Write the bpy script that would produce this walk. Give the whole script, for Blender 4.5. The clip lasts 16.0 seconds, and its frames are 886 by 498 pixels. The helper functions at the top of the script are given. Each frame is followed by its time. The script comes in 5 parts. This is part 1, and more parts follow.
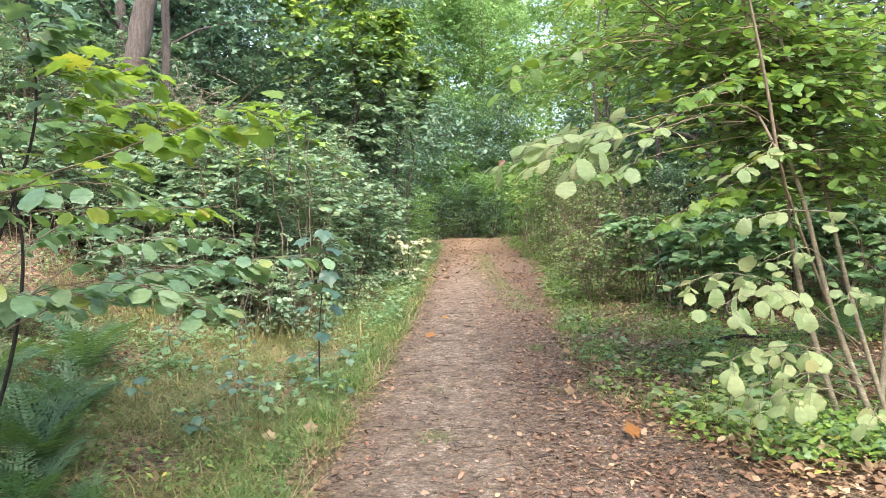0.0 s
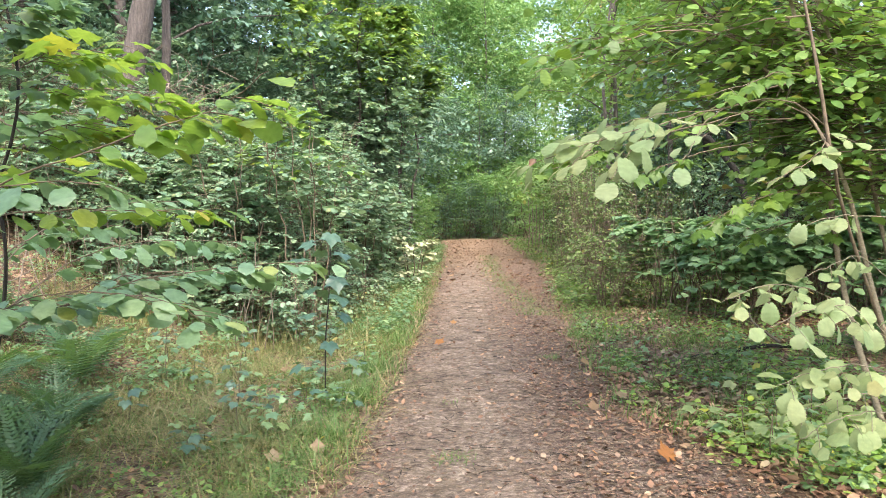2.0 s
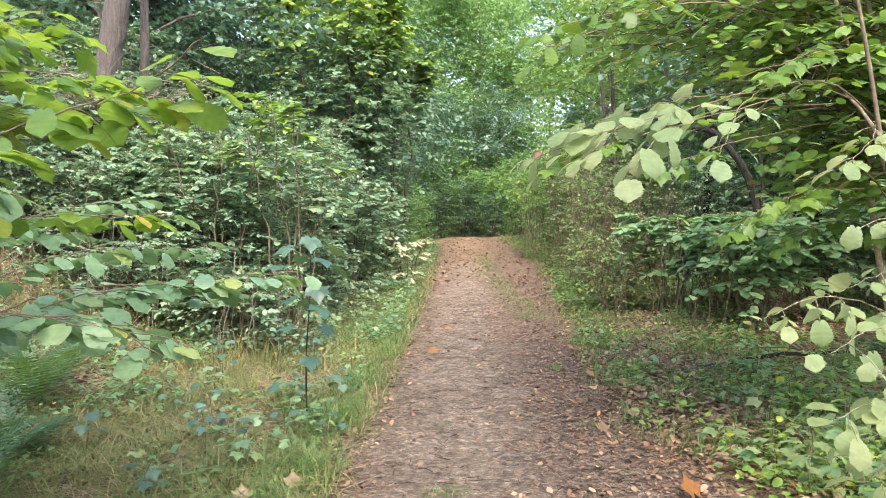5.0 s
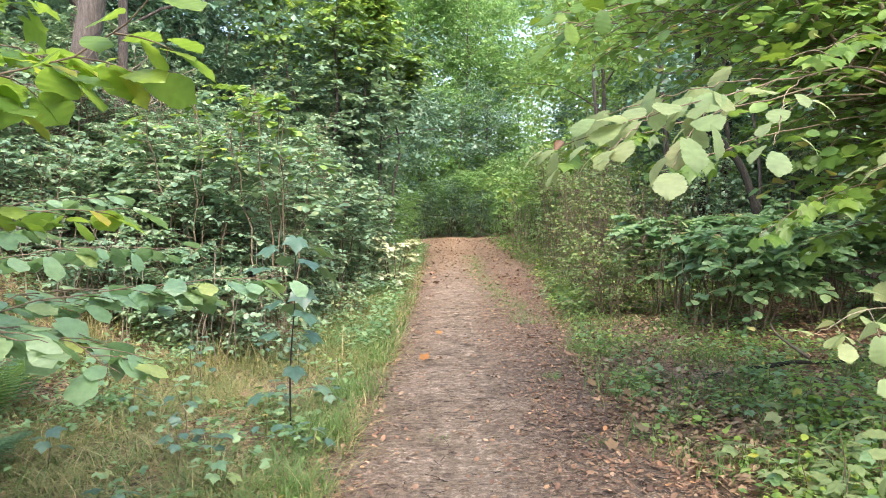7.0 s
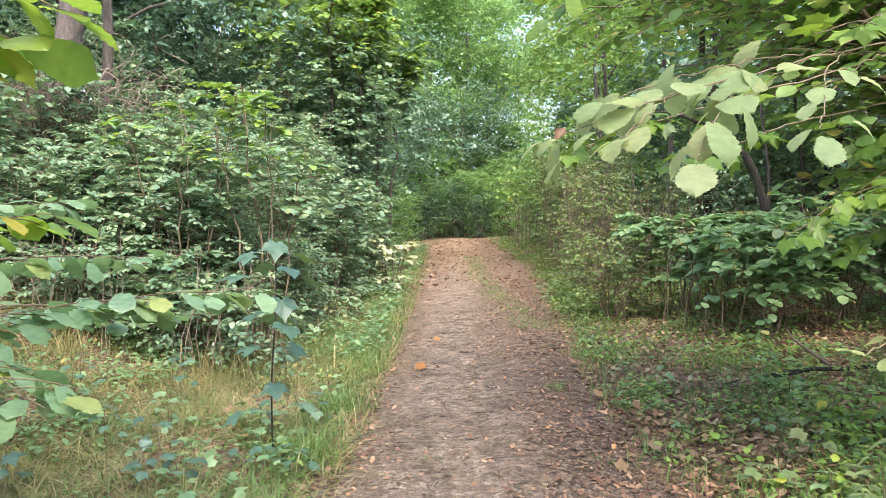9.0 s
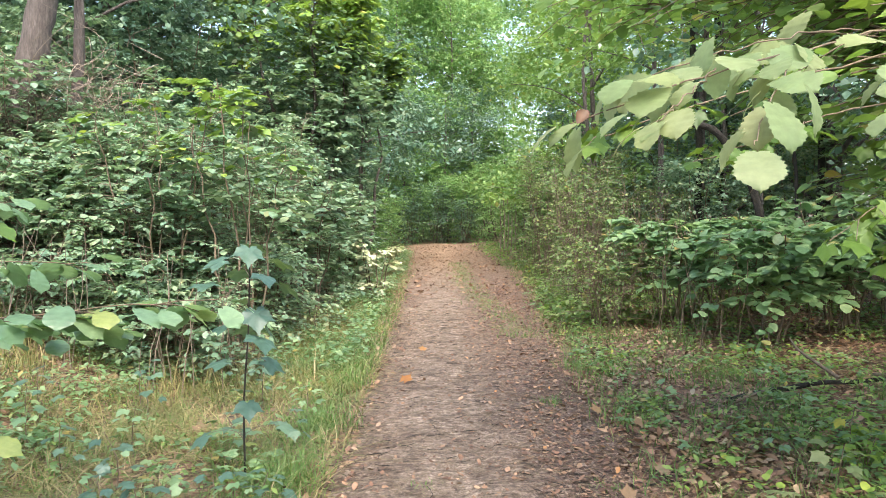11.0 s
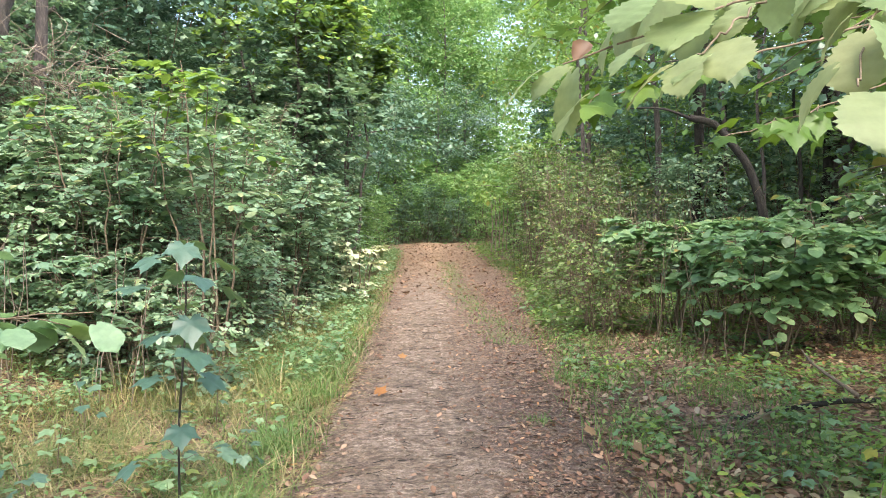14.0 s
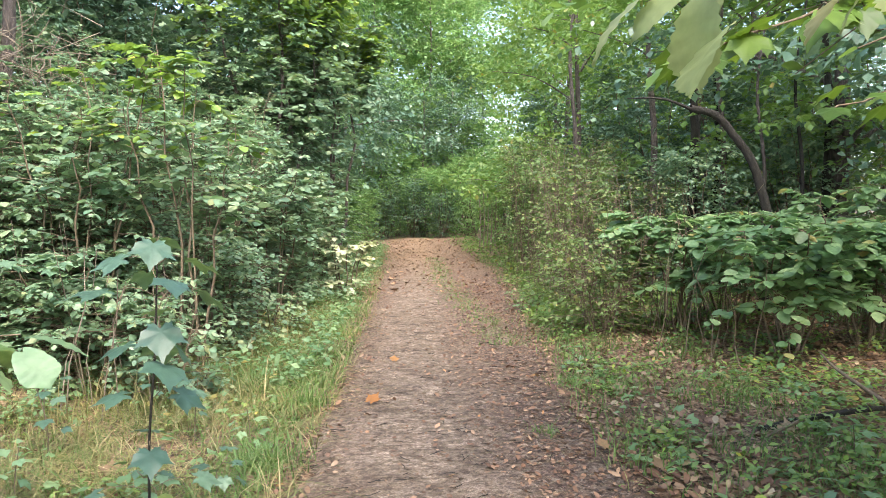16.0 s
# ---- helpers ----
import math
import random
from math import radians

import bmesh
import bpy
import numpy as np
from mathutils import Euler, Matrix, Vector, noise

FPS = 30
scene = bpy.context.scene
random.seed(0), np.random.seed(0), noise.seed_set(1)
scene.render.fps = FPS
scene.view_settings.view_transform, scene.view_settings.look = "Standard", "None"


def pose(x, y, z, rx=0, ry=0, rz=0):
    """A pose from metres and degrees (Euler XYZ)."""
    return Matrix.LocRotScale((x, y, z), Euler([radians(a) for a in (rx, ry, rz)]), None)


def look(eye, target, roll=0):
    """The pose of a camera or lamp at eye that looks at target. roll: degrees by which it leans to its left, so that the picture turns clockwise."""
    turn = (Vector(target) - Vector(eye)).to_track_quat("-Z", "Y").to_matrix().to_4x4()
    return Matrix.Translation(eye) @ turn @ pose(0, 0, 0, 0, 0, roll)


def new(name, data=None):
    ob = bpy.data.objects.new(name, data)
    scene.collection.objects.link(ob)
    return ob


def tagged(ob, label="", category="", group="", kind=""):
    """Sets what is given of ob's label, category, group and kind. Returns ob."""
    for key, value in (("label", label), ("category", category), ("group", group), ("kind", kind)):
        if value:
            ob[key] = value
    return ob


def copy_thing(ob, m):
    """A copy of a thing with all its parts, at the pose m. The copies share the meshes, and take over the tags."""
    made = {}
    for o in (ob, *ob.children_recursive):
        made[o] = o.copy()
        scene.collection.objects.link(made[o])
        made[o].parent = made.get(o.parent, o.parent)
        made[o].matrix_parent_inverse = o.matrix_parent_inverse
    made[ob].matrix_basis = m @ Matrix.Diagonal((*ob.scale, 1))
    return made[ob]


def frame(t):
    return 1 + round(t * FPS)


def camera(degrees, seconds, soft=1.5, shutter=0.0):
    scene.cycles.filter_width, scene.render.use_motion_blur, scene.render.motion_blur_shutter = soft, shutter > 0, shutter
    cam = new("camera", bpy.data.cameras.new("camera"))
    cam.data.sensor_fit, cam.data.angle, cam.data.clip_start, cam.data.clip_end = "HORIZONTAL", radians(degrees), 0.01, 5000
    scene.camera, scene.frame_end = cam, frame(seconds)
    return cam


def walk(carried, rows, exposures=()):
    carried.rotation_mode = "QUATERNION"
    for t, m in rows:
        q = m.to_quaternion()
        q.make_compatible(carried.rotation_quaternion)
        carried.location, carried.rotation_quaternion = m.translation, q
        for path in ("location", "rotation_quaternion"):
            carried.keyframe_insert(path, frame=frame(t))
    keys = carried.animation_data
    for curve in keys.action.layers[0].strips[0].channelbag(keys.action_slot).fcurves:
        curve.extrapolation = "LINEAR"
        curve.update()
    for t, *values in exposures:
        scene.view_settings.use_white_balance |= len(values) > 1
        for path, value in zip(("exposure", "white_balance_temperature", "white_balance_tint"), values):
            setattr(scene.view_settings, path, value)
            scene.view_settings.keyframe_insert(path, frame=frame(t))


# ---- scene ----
PATH = [
    (0, (0.278, -0.174, 1.363), (0.191, 1.821, 1.259), -0.2),
    (0.5, (0.243, -0.066, 1.364), (0.147, 1.929, 1.266), 0.0),
    (1, (0.198, 0.022, 1.385), (0.102, 2.017, 1.287), 0.1),
    (1.5, (0.175, 0.088, 1.389), (0.084, 2.083, 1.286), 0.1),
    (2, (0.165, 0.149, 1.379), (0.076, 2.144, 1.275), 0.1),
    (2.5, (0.167, 0.226, 1.364), (0.081, 2.222, 1.259), 0.0),
    (3, (0.184, 0.331, 1.368), (0.092, 2.326, 1.261), -0.2),
    (3.5, (0.202, 0.432, 1.385), (0.109, 2.427, 1.274), -0.3),
    (4, (0.201, 0.502, 1.395), (0.112, 2.496, 1.282), -0.4),
    (6.5, (0.093, 0.905, 1.397), (0.047, 2.901, 1.292), 0.1),
    (7, (0.086, 0.993, 1.387), (0.050, 2.990, 1.277), 0.1),
    (7.5, (0.094, 1.083, 1.373), (0.056, 3.080, 1.265), 0.0),
    (8, (0.122, 1.184, 1.379), (0.080, 3.181, 1.270), -0.4),
    (8.5, (0.138, 1.266, 1.389), (0.094, 3.263, 1.279), -0.5),
    (11, (0.095, 1.686, 1.372), (0.098, 3.684, 1.278), -0.3),
    (11.5, (0.110, 1.768, 1.366), (0.130, 3.766, 1.272), -0.2),
    (12, (0.128, 1.857, 1.361), (0.153, 3.855, 1.271), -0.3),
    (12.5, (0.158, 1.964, 1.357), (0.182, 3.962, 1.269), -0.4),
    (13, (0.187, 2.066, 1.361), (0.208, 4.064, 1.275), -0.2),
    (13.5, (0.195, 2.143, 1.366), (0.218, 4.141, 1.274), 0.1),
    (14, (0.193, 2.232, 1.346), (0.215, 4.230, 1.251), 0.3),
    (14.5, (0.167, 2.329, 1.322), (0.194, 4.326, 1.223), 0.5),
    (15, (0.138, 2.431, 1.332), (0.177, 4.429, 1.233), 0.6),
    (15.5, (0.119, 2.532, 1.335), (0.174, 4.529, 1.233), 0.5),
    (16, (0.114, 2.606, 1.342), (0.178, 4.601, 1.233), 0.3),
]

cam = camera(62, 16.0, soft=0.65)
walk(cam, [(t, look(e, g, r)) for t, e, g, r in PATH], exposures=[(0.0, 2.25, 6800, 10), (16.0, 2.25, 6800, 10)])

# ---- daylight: high thin cloud over a wood ----
SUN_ELEV, SUN_AZ = radians(54), radians(170)
world = bpy.data.worlds.new("world")
scene.world = world
world.use_nodes = True
wt = world.node_tree
sky = wt.nodes.new("ShaderNodeTexSky")
sky.sky_type, sky.sun_disc = "NISHITA", False
sky.sun_elevation, sky.sun_rotation = SUN_ELEV, SUN_AZ
sky.air_density, sky.dust_density, sky.ozone_density = 1.0, 3.0, 1.0
wt.links.new(sky.outputs[0], wt.nodes["Background"].inputs[0])
wt.nodes["Background"].inputs[1].default_value = 0.15
lamp = bpy.data.lights.new("sun", "SUN")
lamp.energy, lamp.angle, lamp.color = 1.5, radians(40), (1.0, 0.97, 0.9)
sun = new("sun", lamp)
to_sun = Vector((math.sin(SUN_AZ) * math.cos(SUN_ELEV), math.cos(SUN_AZ) * math.cos(SUN_ELEV), math.sin(SUN_ELEV)))
sun.matrix_world = look(to_sun * 60, (0, 0, 0))


# ---- materials ----
def nodes_of(name):
    m = bpy.data.materials.new(name)
    m.use_nodes = True
    nt = m.node_tree
    return m, nt, nt.nodes["Principled BSDF"], nt.nodes["Material Output"]


def ramp(nt, stops, source):
    r = nt.nodes.new("ShaderNodeValToRGB")
    el = r.color_ramp.elements
    while len(el) < len(stops):
        el.new(0.5)
    for e, (p, c) in zip(el, stops):
        e.position, e.color = p, (*c, 1)
    nt.links.new(source, r.inputs[0])
    return r.outputs[0]


def tex_noise(nt, scale, detail=4.0, rough=0.6, stretch=None):
    geo = nt.nodes.new("ShaderNodeNewGeometry")
    n = nt.nodes.new("ShaderNodeTexNoise")
    n.inputs["Scale"].default_value, n.inputs["Detail"].default_value, n.inputs["Roughness"].default_value = scale, detail, rough
    if stretch:
        mp = nt.nodes.new("ShaderNodeMapping")
        mp.inputs["Scale"].default_value = stretch
        nt.links.new(geo.outputs["Position"], mp.inputs[0])
        nt.links.new(mp.outputs[0], n.inputs["Vector"])
    else:
        nt.links.new(geo.outputs["Position"], n.inputs["Vector"])
    return n.outputs[0]


def mixed(nt, a, b, fac, mode="MIX"):
    mx = nt.nodes.new("ShaderNodeMix")
    mx.data_type, mx.blend_type = "RGBA", mode
    for sock, v in ((mx.inputs[0], fac), (mx.inputs[6], a), (mx.inputs[7], b)):
        if isinstance(v, (int, float)):
            sock.default_value = v
        elif isinstance(v, tuple):
            sock.default_value = (*v, 1)
        else:
            nt.links.new(v, sock)
    return mx.outputs[2]


def bumped(nt, bsdf, height, strength, dist):
    b = nt.nodes.new("ShaderNodeBump")
    b.inputs["Strength"].default_value, b.inputs["Distance"].default_value = strength, dist
    nt.links.new(height, b.inputs["Height"])
    nt.links.new(b.outputs[0], bsdf.inputs["Normal"])


def chips(nt, scale, low, high, share, stretch=(1, 1, 1)):
    """Bits of leaf and bark trodden into a surface: a random tone to each bit, and where the bits lie."""
    geo = nt.nodes.new("ShaderNodeNewGeometry")
    mp = nt.nodes.new("ShaderNodeMapping")
    mp.inputs["Scale"].default_value = stretch
    nt.links.new(geo.outputs["Position"], mp.inputs[0])
    wob = nt.nodes.new("ShaderNodeTexNoise")
    wob.inputs["Scale"].default_value = 9.0
    nt.links.new(geo.outputs["Position"], wob.inputs["Vector"])
    add = nt.nodes.new("ShaderNodeMixRGB")
    add.inputs[0].default_value = 0.12
    nt.links.new(mp.outputs[0], add.inputs[1])
    nt.links.new(wob.outputs[1], add.inputs[2])
    vo = nt.nodes.new("ShaderNodeTexVoronoi")
    vo.inputs["Scale"].default_value = scale
    nt.links.new(add.outputs[0], vo.inputs["Vector"])
    sp_ = nt.nodes.new("ShaderNodeSeparateColor")
    nt.links.new(vo.outputs["Color"], sp_.inputs[0])
    tone = ramp(nt, low + high, sp_.outputs[0])
    lie = ramp(nt, [(share - 0.02, (0, 0, 0)), (share + 0.02, (1, 1, 1))], sp_.outputs[1])
    return tone, lie, vo.outputs["Distance"]


def leaf_mat(name, stops, rough=0.42, through_light=0.4, warm=(0.28, 0.42, 0.03), single=False, spec=0.5, veins=0.0):
    """Leaves: colour differs from leaf to leaf, blotchy, a little gloss, light shining through."""
    m, nt, bsdf, out = nodes_of(name)
    if single:
        src = nt.nodes.new("ShaderNodeObjectInfo").outputs["Random"]
    else:
        src = nt.nodes.new("ShaderNodeNewGeometry").outputs["Random Per Island"]
    col = ramp(nt, stops, src)
    blot = ramp(nt, [(0.3, (0.75, 0.78, 0.75)), (0.7, (1.15, 1.12, 1.1))], tex_noise(nt, 35.0, 3.0))
    col = mixed(nt, col, blot, 1.0, "MULTIPLY")
    big = ramp(nt, [(0.35, (0.82, 0.88, 0.9)), (0.65, (1.14, 1.1, 1.0))], tex_noise(nt, 0.9, 2.0))
    col = mixed(nt, col, big, 1.0, "MULTIPLY")
    nt.links.new(col, bsdf.inputs["Base Color"])
    bsdf.inputs["Roughness"].default_value = rough
    bsdf.inputs["Specular IOR Level"].default_value = spec
    tr = nt.nodes.new("ShaderNodeBsdfTranslucent")
    nt.links.new(mixed(nt, col, warm, 0.45), tr.inputs["Color"])
    mx = nt.nodes.new("ShaderNodeMixShader")
    mx.inputs[0].default_value = through_light
    nt.links.new(bsdf.outputs[0], mx.inputs[1])
    nt.links.new(tr.outputs[0], mx.inputs[2])
    nt.links.new(mx.outputs[0], out.inputs[0])
    if veins:
        bumped(nt, bsdf, tex_noise(nt, 120.0, 3.0), veins, 0.002)
    return m


def rough_mat(name, stops, scale, stretch=None, rough=0.85, bump=0.5, dist=0.02, fine=60.0):
    m, nt, bsdf, out = nodes_of(name)
    n1 = tex_noise(nt, scale, 6.0, 0.65, stretch)
    n2 = tex_noise(nt, fine, 4.0, 0.7, stretch)
    col = ramp(nt, stops, n1)
    col = mixed(nt, col, ramp(nt, [(0.3, (0.65, 0.65, 0.65)), (0.7, (1.3, 1.28, 1.25))], n2), 1.0, "MULTIPLY")
    nt.links.new(col, bsdf.inputs["Base Color"])
    bsdf.inputs["Roughness"].default_value = rough
    h = nt.nodes.new("ShaderNodeMath")
    h.operation = "ADD"
    nt.links.new(n1, h.inputs[0])
    nt.links.new(n2, h.inputs[1])
    bumped(nt, bsdf, h.outputs[0], bump, dist)
    return m


M_SHRUB = leaf_mat("leaf_shrub", [(0.0, (0.122, 0.215, 0.148)), (0.5, (0.200, 0.310, 0.214)), (0.9, (0.300, 0.390, 0.265)), (1.0, (0.300, 0.315, 0.170))], rough=0.42, spec=0.6, warm=(0.25, 0.41, 0.11))
M_YELLOWGREEN = leaf_mat("leaf_yellow_green", [(0.0, (0.150, 0.265, 0.070)), (0.6, (0.220, 0.350, 0.080)), (0.95, (0.310, 0.410, 0.090)), (1.0, (0.440, 0.420, 0.080))])
M_DARK = leaf_mat("leaf_dark", [(0.0, (0.063, 0.140, 0.102)), (0.6, (0.107, 0.200, 0.148)), (1.0, (0.193, 0.280, 0.200))], rough=0.4, spec=0.65, through_light=0.3, warm=(0.25, 0.4, 0.12))
M_HAZEL = leaf_mat("leaf_hazel", [(0.0, (0.115, 0.225, 0.070)), (0.6, (0.185, 0.320, 0.100)), (0.95, (0.270, 0.390, 0.150)), (1.0, (0.393, 0.270, 0.083))], rough=0.42, spec=0.65, through_light=0.5)
M_LAYERED = leaf_mat("leaf_layered_shrub", [(0.0, (0.125, 0.230, 0.120)), (0.6, (0.200, 0.325, 0.170)), (0.95, (0.290, 0.400, 0.215)), (1.0, (0.437, 0.297, 0.105))], rough=0.4, spec=0.7, through_light=0.45, warm=(0.24, 0.42, 0.1))
# hazel leaves in strong light, painted as a paler base green
M_LIT_PALE = leaf_mat("leaf_lit_pale_hazel", [(0.0, (0.180, 0.255, 0.128)), (0.5, (0.228, 0.295, 0.155)), (0.97, (0.262, 0.305, 0.168)), (1.0, (0.27, 0.262, 0.135))], rough=0.55, spec=0.4, single=True, through_light=0.45, warm=(0.62, 0.70, 0.34), veins=0.25)
M_NEAR = leaf_mat("leaf_near_hazel", [(0.0, (0.150, 0.262, 0.155)), (0.6, (0.205, 0.330, 0.200)), (0.95, (0.265, 0.375, 0.210)), (1.0, (0.32, 0.36, 0.10))], rough=0.4, spec=0.8, through_light=0.42, warm=(0.30, 0.47, 0.10), single=True, veins=0.25)
# light from behind put into a brighter yellow-green; yellow-green seedlings share it
M_YELLOW_BACKLIT = leaf_mat("leaf_yellow_green_backlit", [(0.0, (0.13, 0.25, 0.06)), (0.6, (0.20, 0.33, 0.075)), (0.9, (0.26, 0.36, 0.075)), (1.0, (0.55, 0.44, 0.06))], rough=0.36, spec=0.8, through_light=0.55, warm=(0.40, 0.55, 0.04), single=True, veins=0.2)
# dark green that carries the shade of leaves against the light
M_SHADE = leaf_mat("leaf_shaded_green", [(0.0, (0.05, 0.11, 0.02)), (0.7, (0.09, 0.17, 0.03)), (1.0, (0.14, 0.22, 0.04))], rough=0.5, through_light=0.35, single=True, veins=0.2)
M_SYCA = leaf_mat("leaf_sycamore", [(0.0, (0.045, 0.098, 0.082)), (0.6, (0.072, 0.138, 0.108)), (1.0, (0.108, 0.180, 0.128))], rough=0.42, through_light=0.25, single=True, veins=0.2)
M_FAR = leaf_mat("leaf_far", [(0.0, (0.112, 0.238, 0.098)), (0.6, (0.185, 0.335, 0.136)), (1.0, (0.305, 0.425, 0.192))], rough=0.5, through_light=0.5, warm=(0.28, 0.44, 0.07))
M_HERB = leaf_mat("leaf_herb", [(0.0, (0.094, 0.182, 0.063)), (0.6, (0.168, 0.270, 0.090)), (0.97, (0.280, 0.360, 0.120)), (1.0, (0.560, 0.420, 0.121))], rough=0.5)
M_PALEBUSH = leaf_mat("leaf_whitish", [(0.0, (0.3, 0.36, 0.22)), (1.0, (0.52, 0.52, 0.4))], rough=0.5, through_light=0.2)
M_FERN = leaf_mat("leaf_fern", [(0.0, (0.045, 0.110, 0.062)), (1.0, (0.085, 0.165, 0.088))], rough=0.5, single=True)
M_GRASS = leaf_mat("grass_green", [(0.0, (0.070, 0.150, 0.045)), (0.6, (0.120, 0.215, 0.070)), (1.0, (0.228, 0.274, 0.117))], rough=0.5, through_light=0.35)
M_DRYGRASS = leaf_mat("grass_dry", [(0.0, (0.100, 0.142, 0.045)), (0.4, (0.180, 0.190, 0.070)), (0.75, (0.310, 0.255, 0.125)), (1.0, (0.47, 0.385, 0.24))], rough=0.6, through_light=0.3, warm=(0.3, 0.28, 0.08))
M_LITTER = leaf_mat("leaf_litter", [(0.0, (0.090, 0.046, 0.034)), (0.5, (0.195, 0.105, 0.072)), (0.85, (0.300, 0.178, 0.126)), (0.98, (0.400, 0.275, 0.200)), (1.0, (0.440, 0.200, 0.075))], rough=0.7, through_light=0.12, warm=(0.3, 0.18, 0.06))
M_PALELITTER = leaf_mat("leaf_litter_pale", [(0.0, (0.16, 0.09, 0.06)), (0.5, (0.27, 0.17, 0.11)), (0.9, (0.38, 0.28, 0.19)), (1.0, (0.46, 0.37, 0.27))], rough=0.7, through_light=0.12, warm=(0.34, 0.22, 0.08))
M_ORANGE = leaf_mat("leaf_fallen_maple", [(0.0, (0.235, 0.095, 0.028)), (0.6, (0.28, 0.14, 0.05)), (1.0, (0.28, 0.19, 0.12))], rough=0.55, through_light=0.2, warm=(0.5, 0.25, 0.04), single=True)
M_TAN = leaf_mat("leaf_fallen_tan", [(0.0, (0.16, 0.10, 0.06)), (1.0, (0.29, 0.21, 0.145))], rough=0.6, through_light=0.15, warm=(0.4, 0.28, 0.12), single=True)
M_DEADLEAF = leaf_mat("leaf_withered", [(0.0, (0.085, 0.042, 0.024)), (1.0, (0.14, 0.075, 0.042))], rough=0.6, through_light=0.1, warm=(0.3, 0.15, 0.05), single=True)
M_BARK = rough_mat("bark_grey", [(0.25, (0.065, 0.053, 0.050)), (0.55, (0.145, 0.118, 0.110)), (0.8, (0.25, 0.215, 0.20))], 6.0, (4, 4, 0.7), bump=1.0, dist=0.04, fine=25.0)
M_DARKBARK = rough_mat("bark_dark", [(0.3, (0.010, 0.008, 0.007)), (0.7, (0.036, 0.030, 0.024))], 9.0, (3, 3, 1), bump=0.9, dist=0.02)
M_TWIG = rough_mat("bark_twig", [(0.3, (0.09, 0.065, 0.045)), (0.7, (0.2, 0.155, 0.11))], 14.0, bump=0.4, dist=0.004)
M_HAZELBARK = rough_mat("bark_hazel", [(0.3, (0.13, 0.11, 0.075)), (0.65, (0.26, 0.22, 0.16)), (0.8, (0.42, 0.38, 0.3))], 12.0, (1, 1, 2.5), bump=0.5, dist=0.006)
M_DRYTWIG = rough_mat("dry_twig", [(0.3, (0.13, 0.10, 0.08)), (0.7, (0.29, 0.235, 0.19))], 10.0, bump=0.4, dist=0.004)
M_THICKET = leaf_mat("leaf_thicket", [(0.0, (0.090, 0.155, 0.058)), (0.6, (0.140, 0.215, 0.080)), (0.94, (0.200, 0.265, 0.105)), (1.0, (0.33, 0.26, 0.11))], rough=0.5, through_light=0.4, warm=(0.26, 0.38, 0.06))


def soil_mat():
    """Woodland soil under a felt of rotting leaves."""
    m, nt, bsdf, out = nodes_of("forest_soil")
    n1, n2 = tex_noise(nt, 2.5, 5.0), tex_noise(nt, 45.0, 5.0, 0.7)
    col = ramp(nt, [(0.35, (0.085, 0.056, 0.037)), (0.5, (0.17, 0.110, 0.070)), (0.65, (0.26, 0.18, 0.115))], n1)
    for sc_, sh_ in ((22.0, 0.3), (40.0, 0.45)):
        tone, lie, _ = chips(nt, sc_, [(0.0, (0.05, 0.031, 0.023)), (0.45, (0.165, 0.092, 0.06))], [(0.75, (0.28, 0.175, 0.11)), (1.0, (0.40, 0.28, 0.18))], sh_)
        col = mixed(nt, col, tone, lie)
    col = mixed(nt, col, ramp(nt, [(0.3, (0.6, 0.6, 0.6)), (0.7, (1.3, 1.3, 1.3))], n2), 1.0, "MULTIPLY")
    nt.links.new(col, bsdf.inputs["Base Color"])
    bsdf.inputs["Roughness"].default_value = 0.85
    bumped(nt, bsdf, n2, 0.9, 0.03)
    return m


M_SOIL = soil_mat()


